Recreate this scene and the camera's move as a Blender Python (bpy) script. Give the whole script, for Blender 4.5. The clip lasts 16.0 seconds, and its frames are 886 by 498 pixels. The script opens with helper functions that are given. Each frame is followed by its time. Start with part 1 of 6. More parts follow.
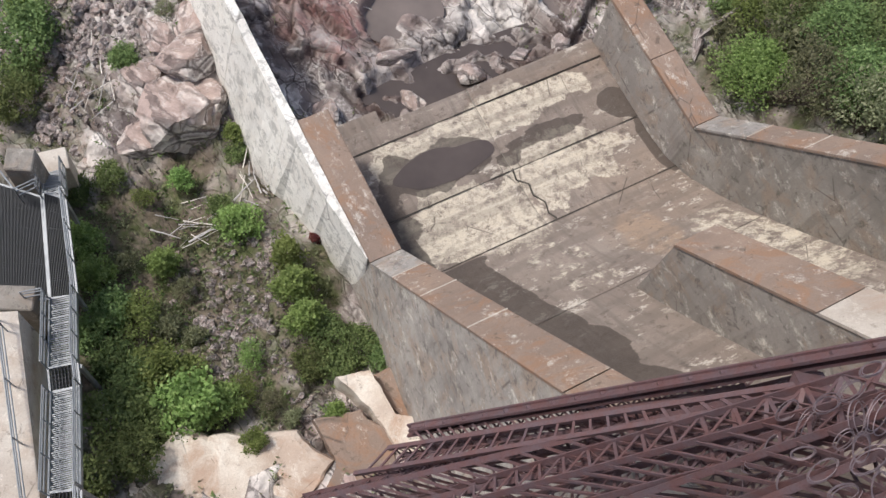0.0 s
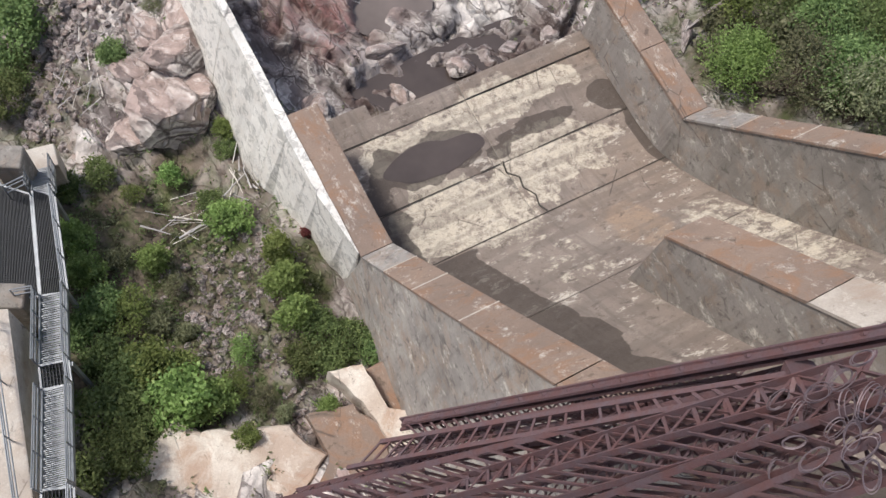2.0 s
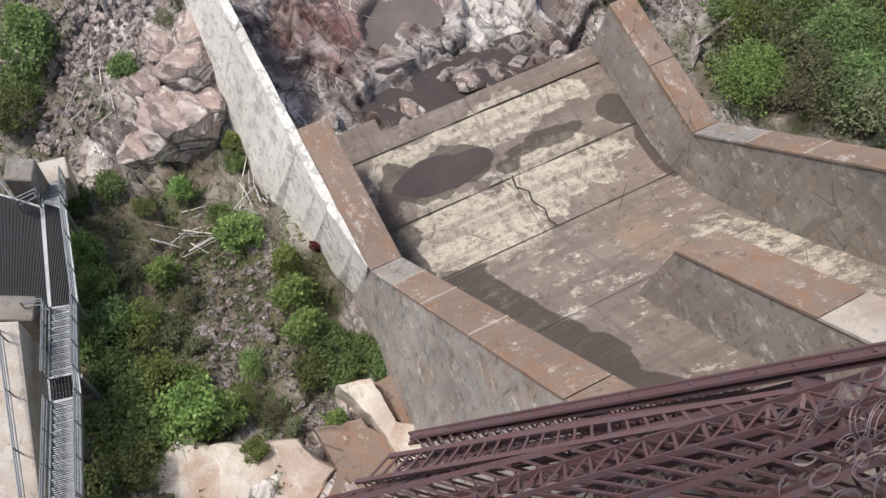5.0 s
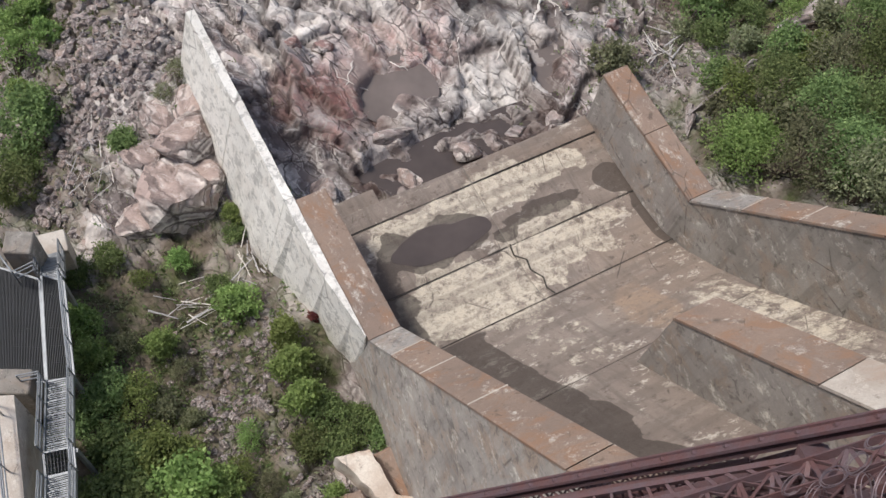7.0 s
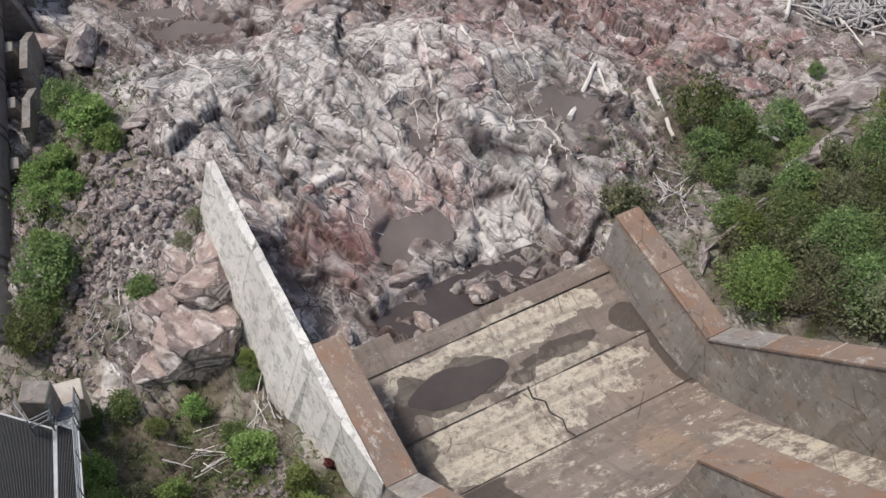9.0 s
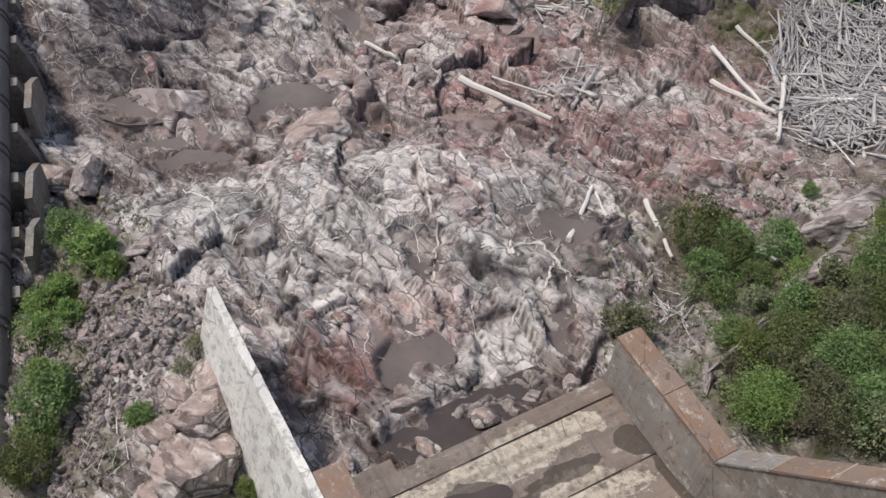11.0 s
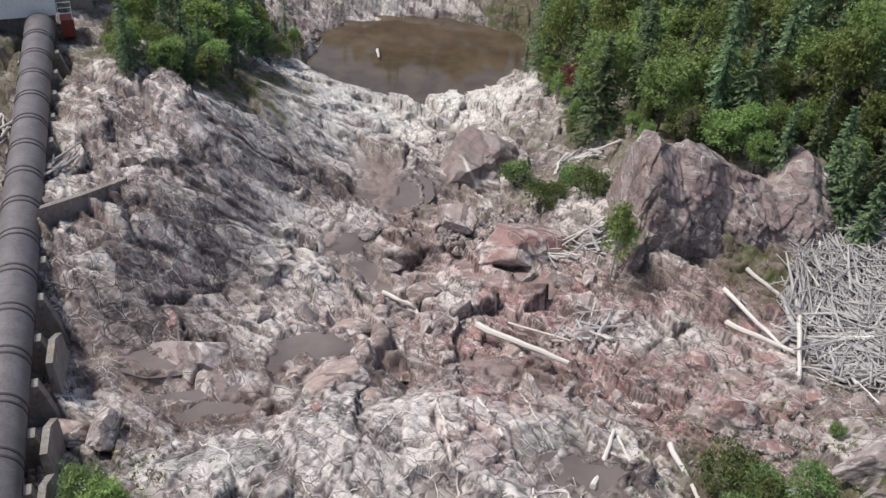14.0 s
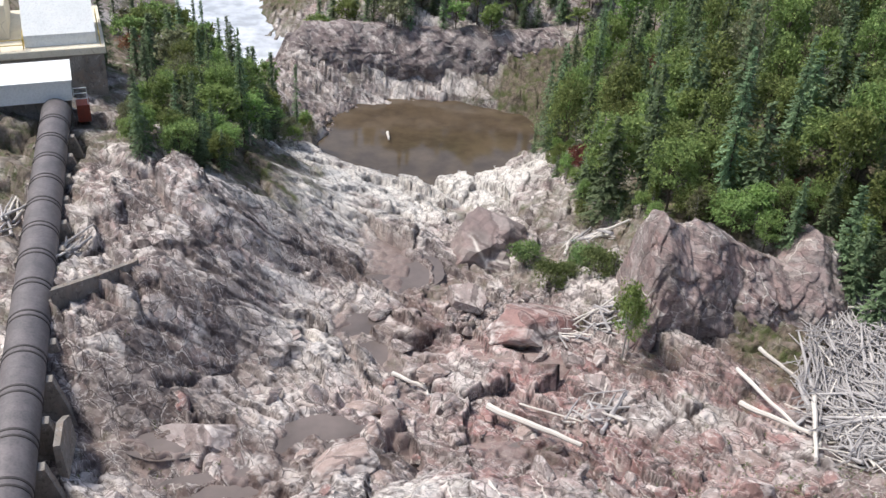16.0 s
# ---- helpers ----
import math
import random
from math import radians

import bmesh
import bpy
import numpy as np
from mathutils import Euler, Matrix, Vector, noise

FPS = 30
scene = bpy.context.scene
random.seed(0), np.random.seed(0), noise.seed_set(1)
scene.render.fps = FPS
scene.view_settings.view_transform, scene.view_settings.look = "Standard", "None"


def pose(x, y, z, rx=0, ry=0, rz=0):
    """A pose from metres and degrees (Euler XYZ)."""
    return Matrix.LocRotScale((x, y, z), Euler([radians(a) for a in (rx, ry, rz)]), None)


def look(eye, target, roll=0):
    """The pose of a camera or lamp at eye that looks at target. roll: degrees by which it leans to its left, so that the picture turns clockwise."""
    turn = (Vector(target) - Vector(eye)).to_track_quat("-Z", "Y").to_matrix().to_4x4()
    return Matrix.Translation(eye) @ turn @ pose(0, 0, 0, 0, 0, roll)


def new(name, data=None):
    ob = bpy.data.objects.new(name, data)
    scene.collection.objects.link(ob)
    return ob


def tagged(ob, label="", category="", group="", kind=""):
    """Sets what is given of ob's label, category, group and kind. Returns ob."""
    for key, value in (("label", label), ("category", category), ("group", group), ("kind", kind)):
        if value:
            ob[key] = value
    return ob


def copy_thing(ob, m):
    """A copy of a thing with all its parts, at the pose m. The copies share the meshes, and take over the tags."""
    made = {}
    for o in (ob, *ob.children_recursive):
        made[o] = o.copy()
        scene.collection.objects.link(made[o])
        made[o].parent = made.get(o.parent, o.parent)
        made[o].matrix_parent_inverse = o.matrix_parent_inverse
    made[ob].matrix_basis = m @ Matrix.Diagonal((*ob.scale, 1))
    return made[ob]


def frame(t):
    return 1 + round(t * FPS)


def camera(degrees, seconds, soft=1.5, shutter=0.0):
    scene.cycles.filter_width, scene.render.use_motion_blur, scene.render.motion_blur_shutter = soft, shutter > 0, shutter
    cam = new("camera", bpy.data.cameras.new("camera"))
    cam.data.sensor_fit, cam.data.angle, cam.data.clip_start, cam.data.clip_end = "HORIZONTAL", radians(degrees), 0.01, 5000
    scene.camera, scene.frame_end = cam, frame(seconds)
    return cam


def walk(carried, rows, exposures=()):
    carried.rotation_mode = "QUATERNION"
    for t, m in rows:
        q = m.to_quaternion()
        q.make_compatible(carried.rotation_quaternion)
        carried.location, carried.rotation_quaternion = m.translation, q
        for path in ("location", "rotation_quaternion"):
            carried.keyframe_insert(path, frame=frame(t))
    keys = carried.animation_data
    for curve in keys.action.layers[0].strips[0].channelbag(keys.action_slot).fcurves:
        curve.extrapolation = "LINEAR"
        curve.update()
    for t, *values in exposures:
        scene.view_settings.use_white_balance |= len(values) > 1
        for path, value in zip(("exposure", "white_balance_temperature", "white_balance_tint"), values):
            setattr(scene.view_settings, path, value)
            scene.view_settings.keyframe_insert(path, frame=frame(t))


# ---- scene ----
cam = camera(47.2, 16.0)
EYE = 34.0
PATH = [
    (0.0, pose(0, 0, EYE, 20.806, -6.559, -0.089)),
    (0.5, pose(0, 0, EYE, 20.801, -6.559, -0.427)),
    (1.0, pose(0, 0, EYE, 20.721, -6.521, -0.688)),
    (1.5, pose(0, 0, EYE, 20.628, -6.706, -1.046)),
    (2.0, pose(0, 0, EYE, 20.517, -6.835, -0.794)),
    (2.5, pose(0, 0, EYE, 20.427, -6.931, -0.571)),
    (3.0, pose(0, 0, EYE, 20.629, -7.060, -0.578)),
    (3.5, pose(0, 0, EYE, 20.876, -7.192, -0.772)),
    (4.0, pose(0, 0, EYE, 21.055, -6.992, -0.518)),
    (6.5, pose(0, 0, EYE, 22.763, -6.063, -0.531)),
    (7.0, pose(0, 0, EYE, 25.222, -6.317, -0.921)),
    (7.5, pose(0, 0, EYE, 27.857, -6.361, -0.723)),
    (8.0, pose(0, 0, EYE, 29.212, -5.517, -0.593)),
    (8.5, pose(0, 0, EYE, 31.050, -5.262, -0.987)),
    (9.0, pose(0, 0, EYE, 33.294, -5.080, -1.264)),
    (11.5, pose(0, 0, EYE, 42.465, -4.382, -1.842)),
    (12.0, pose(0, 0, EYE, 45.099, -3.984, -1.645)),
    (12.5, pose(0, 0, EYE, 47.688, -3.850, -0.887)),
    (13.0, pose(0, 0, EYE, 49.768, -3.649, -1.055)),
    (13.5, pose(0, 0, EYE, 51.689, -3.373, -1.404)),
    (14.0, pose(0, 0, EYE, 54.164, -3.073, -1.880)),
    (14.5, pose(0, 0, EYE, 55.788, -3.022, -1.985)),
    (15.0, pose(0, 0, EYE, 57.339, -3.143, -2.075)),
    (15.5, pose(0, 0, EYE, 58.730, -2.674, -1.864)),
    (16.0, pose(0, 0, EYE, 58.681, -2.579, -1.532)),
]
walk(cam, PATH, exposures=[(0.0, -0.11), (6.5, -0.22), (9.0, -0.38), (11.5, -0.43), (12.5, -0.33), (14.5, -0.14), (16.0, 0.06)])

# ---------------------------------------------------------------- light
world = bpy.data.worlds.new("sky")
scene.world = world
world.use_nodes = True
wn, wl = world.node_tree.nodes, world.node_tree.links
wn.clear()
sky = wn.new("ShaderNodeTexSky")
sky.sky_type, sky.sun_disc = "NISHITA", False
sky.sun_elevation, sky.sun_rotation = radians(58), radians(-72)
sky.air_density, sky.dust_density, sky.ozone_density = 1.0, 3.0, 0.6
wb = wn.new("ShaderNodeBackground")
wb.inputs["Strength"].default_value = 0.16
wo = wn.new("ShaderNodeOutputWorld")
wl.new(sky.outputs[0], wb.inputs[0])
wl.new(wb.outputs[0], wo.inputs[0])
sun = bpy.data.lights.new("sun", "SUN")
sun.energy, sun.angle, sun.color = 3.1, radians(8), (1.0, 0.955, 0.89)
sun_ob = new("sun", sun)
sun_ob.matrix_world = look((-40, 60, 100), (-40 + 0.57 * 10, 60 - 0.18 * 10, 100 - 10))

# ---------------------------------------------------------------- the lie of the land
U = np.array((-0.46, 0.888)); U /= np.linalg.norm(U)      # downstream
V = np.array((U[1], -U[0]))                               # across the spillway


def hash2(i, j, seed):
    h = (i.astype(np.int64) * 374761393 + j.astype(np.int64) * 668265263 + seed * 2147483647) & 0xFFFFFFFF
    h = ((h ^ (h >> 13)) * 1274126177) & 0xFFFFFFFF
    return ((h ^ (h >> 16)) & 0xFFFFFF) / float(0xFFFFFF)


def vnoise(x, y, seed=0):
    i, j = np.floor(x), np.floor(y)
    a, b = x - i, y - j
    a, b = a * a * (3 - 2 * a), b * b * (3 - 2 * b)
    h = lambda p, q: hash2(i + p, j + q, seed)
    return (h(0, 0) * (1 - a) + h(1, 0) * a) * (1 - b) + (h(0, 1) * (1 - a) + h(1, 1) * a) * b - 0.5


def fbm(x, y, seed=0, n=4):
    return sum(vnoise(x * 2 ** k + 17 * k, y * 2 ** k, seed + k) / 2 ** k for k in range(n))


def cells(x, y, seed=0):
    """Nearest and second distances to scattered seeds, a number for the nearest cell, and its tilt plane."""
    i0, j0 = np.floor(x), np.floor(y)
    f1 = np.full(x.shape, 9.0); f2 = np.full(x.shape, 9.0)
    num = np.zeros(x.shape); tilt = np.zeros(x.shape)
    for di in (-1, 0, 1):
        for dj in (-1, 0, 1):
            i, j = i0 + di, j0 + dj
            dx, dy = i + hash2(i, j, seed) - x, j + hash2(i, j, seed + 7) - y
            r = np.hypot(dx, dy)
            near = r < f1
            f2 = np.where(near, f1, np.minimum(f2, r))
            num = np.where(near, hash2(i, j, seed + 13), num)
            tilt = np.where(near, dx * (hash2(i, j, seed + 19) - 0.5) + dy * (hash2(i, j, seed + 23) - 0.5), tilt)
            f1 = np.where(near, r, f1)
    return f1, f2, num, tilt


# spot heights: x, y, z
SPOTS_BASIN = [(-20, -10, 8), (0, -6, 6), (18, -8, 12), (-12, 0, 4), (-4.5, 5, 2.2), (-1, 4, 2.4), (2, 7, 1.6), (-6.6, 11.4, -0.3),
               (-3.3, 11, -0.4), (-0.34, 11.1, 1.4), (0.6, 9.6, 0.8), (-5, 14.5, -1.0), (-7.2, 7, 0.6), (-1.26, 12.86, 1.4), (-2.64, 15.5, -0.9), (-3.8, 17.75, -0.5), (-4.94, 19.97, 0.8), (-6.1, 22.2, 1.2), (-5.6, 16.5, -1.4), (-8, 18, -1.2), (-9.5, 21, -1),
               (-10, 25, -1.1), (-7, 24, -1.0), (-8.5, 22.5, -0.8), (-6.5, 25.5, 0.0), (8, 18, -2.0), (3, 20, -1.7), (5, 12, -2)]
SPOTS_BED = [(1.7, 22.4, -1.2), (9, 24.0, -1.1), (0.4, 27, -1.3), (6, 29, -1.5), (11, 29, -1.8), (15, 29, -2.6), (-11.5, 29, -1.7), (-10, 32.3, -2.4),
             (-7, 33.6, -2.6), (4, 37.5, -2.5), (-1, 35.6, -2.4), (9.4, 38.0, -3.8), (-9.1, 41.0, -7.0), (-4.2, 45.9, -7.5), (8.3, 44.8, -6.6), (2.4, 42.2, -6.5),
             (16.4, 39.4, -4.9), (-2.5, 61.8, -10.2), (3.7, 55.7, -9.4), (-1.1, 73.8, -12.3), (8.0, 69.6, -12.2), (-0.2, 89.8, -15.0), (8.3, 87.5, -14.8), (4.5, 100.6, -18.3), (-1.3, 111.8, -22.5), (8.7, 114.5, -22.9)]
SPOTS_LEFT = [(-12.5, 20, -3.5), (-14.5, 29, -5), (-19.5, 45.3, -6.4), (-25.0, 62.5, -5.9), (-29.5, 80.6, -5.3), (-20.1, 67.4, -1.7), (-17.0, 57.3, -2.6), (-16.2, 51.2, -3.2), (-13.9, 55.2, -3.7), (-12.0, 61.1, -4.8), (-11.8, 67.1, -4.0), (-14.1, 46.7, -7.2), (-11.0, 52.6, -8.2), (-8.4, 60.0, -9.3), (-7.6, 68.0, -9.8),
              (-13.6, 73.2, -4.4), (-17.4, 80.3, -3.6), (-10.5, 92.1, -12.0), (-9.3, 108.0, -17.5), (-15.3, 100.2, -12.8), (-13.7, 39.2, -6.2), (-29.2, 92.6, -5.2), (-40.9, 100.9, -4.7),
              (-34.0, 60.7, -4.9), (-30.6, 35.6, -1.9), (-22, 22, -2), (-59.7, 61.5, 4.2), (-21.2, 98.4, -8.6), (-38.4, 130.8, -11.0)]
SPOTS_RIGHT = [(16.7, 52.8, -7.0), (25.9, 56.1, -5.4), (28.7, 47.0, -5.1), (32.9, 54.9, -4.7), (20.2, 64.3, -4.2), (30.5, 69.0, -0.6), (14.7, 75.4, -9.5), (15.3, 106.3, -17.4), (23.8, 94.2, -8.5),
               (31.9, 89.0, -1.8), (42.7, 73.7, 2.8), (50.3, 56.5, 3.6), (63.7, 98.2, 8.8), (41.9, 120.7, 0.7), (28.5, 124.0, -10.8), (17, 21, 1.6), (21, 27, 1.2), (14.5, 32.5, -2.8), (22, 38, -3),
               (28, 36, 0), (31, 20, 6), (42, 38, 7), (22, 14, 6), (17, 16, 3)]
SPOTS_FAR = [(-0.3, 126.8, -17.6), (1.8, 135.8, -10.3), (17.0, 139.4, -9.4), (-11.5, 130.1, -13.1), (-18.6, 136.2, -20.9), (-28.0, 158.5, -20.6), (-37.2, 190.8, -20.3), (-67.5, 151.7, -1.8), (-71.1, 201.8, -1.9),
             (3.8, 199.8, -5.1), (64.5, 198.2, 10.4), (-11.4, 165.1, -10.3), (-88.3, 102.3, 11.3), (110, 60, 20), (6.8, 299.8, 2.4), (-53.2, 301.4, 2.9), (127.4, 296.6, 13.3), (-90, 20, 8), (90, -10, 20)]
SPOTS = np.array(SPOTS_BASIN + SPOTS_BED + SPOTS_LEFT + SPOTS_RIGHT + SPOTS_FAR, float)


def _solve():
    p, z = SPOTS[:, :2], SPOTS[:, 2]
    k = np.hypot(*(p[:, None] - p[None]).transpose(2, 0, 1)) + 0.0
    a = np.zeros((len(p) + 3, len(p) + 3))
    a[:-3, :-3] = k - 0.25 * np.eye(len(p))
    a[:-3, -3:] = np.c_[np.ones(len(p)), p]
    a[-3:, :-3] = a[:-3, -3:].T
    return np.linalg.solve(a, np.r_[z, 0, 0, 0])


_W = _solve()


def lie(x, y):
    """The smooth ground, before its roughness."""
    x, y = np.asarray(x, float), np.asarray(y, float)
    z = _W[-3] + _W[-2] * x + _W[-1] * y
    for (px, py, _), w in zip(SPOTS, _W):
        z = z + w * np.sqrt((x - px) ** 2 + (y - py) ** 2 + 0.6)
    return z


def bump(x, y, cx, cy, rx, ry, turn=0.0):
    c, s = math.cos(turn), math.sin(turn)
    a, b = (x - cx) * c + (y - cy) * s, -(x - cx) * s + (y - cy) * c
    return np.exp(-((a / rx) ** 2 + (b / ry) ** 2))


# still pools: x, y, level, radii, turn
POOLS = [(5.4, 21.4, -1.75, 4.6, 0.85, 0.47), (2.3, 24.0, -1.45, 1.2, 1.1, 0.4), (3.1, 29.8, -1.7, 0.9, 1.3, 0.2), (9.6, 32.2, -2.2, 1.5, 0.9, -0.4), (9.0, 26.4, -1.8, 0.7, 1.5, 0.0),
         (-9.0, 40.6, -6.93, 2.6, 1.6, 0.2), (-4.4, 45.5, -7.45, 2.9, 1.6, 0.5), (9.1, 43.1, -6.61, 2.0, 1.0, -0.5), (-1.7, 59.8, -10.33, 1.2, 3.0, 0.35), (0.6, 71.8, -12.38, 2.6, 2.0, 0.9), (-13.0, 44.6, -6.98, 1.6, 0.8, 0.1)]


def rockiness(x, y):
    """1 on the bare rock, small on soil, in the rivers and under the spillway."""
    r = 1 - 0.75 * bump(x, y, -5.5, 10, 6, 7)
    r = r * (1 - 0.8 * bump(x, y, 4, 113, 16, 11)) * (1 - 0.8 * bump(x, y, -30, 160, 14, 26))
    r = r * (1 - 0.7 * bump(x, y, 19, 22, 5, 8))
    return np.clip(r, 0, 1)


def land(x, y, parts=False):
    x, y = np.asarray(x, float), np.asarray(y, float)
    base = lie(x, y)
    steep = np.hypot(lie(x + 0.7, y) - base, lie(x, y + 0.7) - base) / 0.7
    calm = 1 / (1 + (steep / 0.55) ** 2)
    rk = rockiness(x, y)
    far = np.clip((y - 20) / 55, 0, 1)
    wx, wy = x + 1.1 * fbm(x * 0.3, y * 0.3, 3, 3), y + 1.1 * fbm(x * 0.3 + 9, y * 0.3, 5, 3)
    # beds of rock lie along the valley's slant
    a, b = wx * 0.64 - wy * 0.77, wx * 0.77 + wy * 0.64 + 1.1 * base
    f1, f2, n1, t1 = cells(a * 0.12, b * 0.30, 11)
    r = ((n1 - 0.5) * 1.7 + t1 * 3.4 - 0.6 * np.exp(-((f2 - f1) / 0.035) ** 2)) * (0.34 + 0.66 * far) * (0.15 + 0.85 * calm)
    c1 = np.exp(-((f2 - f1) / 0.035) ** 2)
    # ledges that step up away from the dam
    q = b * 0.36 + 1.6 * fbm(x * 0.10, y * 0.10, 305, 3) + 0.10 * fbm(a * 0.9, b * 0.9, 311, 3)
    step = q - np.floor(q)
    tall = np.clip(0.55 + 1.5 * vnoise(a * 0.17, np.floor(q) * 5.3, 317), 0, 1.2)
    r = r + (0.5 - step) * tall * (0.55 + 0.45 * far) * (0.15 + 0.85 * calm)
    c1 = np.maximum(c1, np.exp(-(np.minimum(step, 1 - step) / 0.05) ** 2) * (tall > 0.35))
    f1, f2, n2, t2 = cells(a * 0.36 + 3, b * 0.85, 29)
    r = r + (0.75 + 0.25 * far) * ((n2 - 0.5) * 0.50 + t2 * 1.2 - 0.22 * np.exp(-((f2 - f1) / 0.045) ** 2)) * (0.2 + 0.8 * calm)
    c2 = np.exp(-((f2 - f1) / 0.055) ** 2)
    f1, f2, n3, t3 = cells(a * 1.35, b * 2.1 + 5, 41)
    r = r + (1.0 - 0.1 * far) * ((n3 - 0.5) * 0.20 + t3 * 0.42 - 0.10 * np.exp(-((f2 - f1) / 0.07) ** 2)) * (0.25 + 0.75 * calm)
    r = r * (1 - 0.65 * bump(x, y, -8.8, 33.6, 6.0, 2.2, 0.05)) * rk + 0.5 * fbm(x * 0.25, y * 0.25, 51, 3) * (0.4 + 0.6 * rk) + 0.05 * fbm(x * 1.6, y * 1.6, 61, 3)
    # silt has settled in the hollows
    bed = np.maximum.reduce([bump(x, y, -0.6, 72, 3.4, 11, 0.1), bump(x, y, -3.4, 57, 4.0, 9, 0.3), bump(x, y, -6.5, 44, 6, 5, 0.3), bump(x, y, 8.5, 44, 5, 4), bump(x, y, 8.5, 54.5, 4, 4), 0.6 * bump(x, y, 1.5, 82, 3, 5), 0.85 * bump(x, y, 1.5, 24, 4, 3)])
    level = -1.15 + 1.0 * bed + 0.8 * fbm(x * 0.16, y * 0.16, 301, 3)
    flat = np.clip(1.7 - 3.2 * steep, 0, 1) * np.clip(2.5 * rk - 1.2, 0, 1)
    silt = np.clip((level - r) * 9, 0, 1) * flat
    z = base + r + np.clip(level - r, 0, 3) * 0.93 * flat
    crack = np.maximum(np.exp(-((f2 - f1) / 0.09) ** 2) * 0.55, np.maximum(c1, c2))
    qx, qy = fbm(x * 0.55, y * 0.55, 131, 3), fbm(x * 0.55, y * 0.55, 137, 3)
    for px, py, pz, rx, ry, tn in POOLS:
        near = bump(x + 2.0 * rx * qx, y + 2.0 * ry * qy, px, py, rx * 1.5, ry * 1.5, tn)
        rim = np.clip(5 * (near - 0.12), 0, 1)
        z = z * (1 - rim) + np.maximum(z, pz + 0.10 + 0.5 * np.abs(fbm(x * 0.8, y * 0.8, 33, 3))) * rim
        m = np.clip(4.0 * (near - 0.52), 0, 1)
        z = z * (1 - m) + (pz - 0.12 + 0.3 * np.clip(z - pz - 0.3, -0.3, 0.9)) * m
    px, py = x + 5 * fbm(x * 0.14, y * 0.14, 211, 3), y + 4 * fbm(x * 0.14, y * 0.14, 217, 3)
    shore = np.minimum.reduce([py - 104.6 - 0.12 * px, 17.6 - px, 123.0 - py, px + 5.2 + 0.42 * np.clip(118 - py, 0, 9)])
    m = np.clip(0.6 * shore + 0.35, 0, 1)
    z = z * (1 - m) + np.minimum(z, -19.3) * m
    # the ground stays beneath the concrete of the spillway
    u, v = x * U[0] + y * U[1], x * V[0] + y * V[1]
    under = (u < 14.6) & (v > 6.0) & (v < 20.2)
    z = np.where(under, np.minimum(z, -1.2), z)
    if parts:
        return z, crack * rk * (1 - silt), np.clip(0.5 + 0.60 * (n1 - 0.5) + 0.75 * (n2 - 0.5) + 0.35 * (n3 - 0.5), 0, 1), silt
    return z

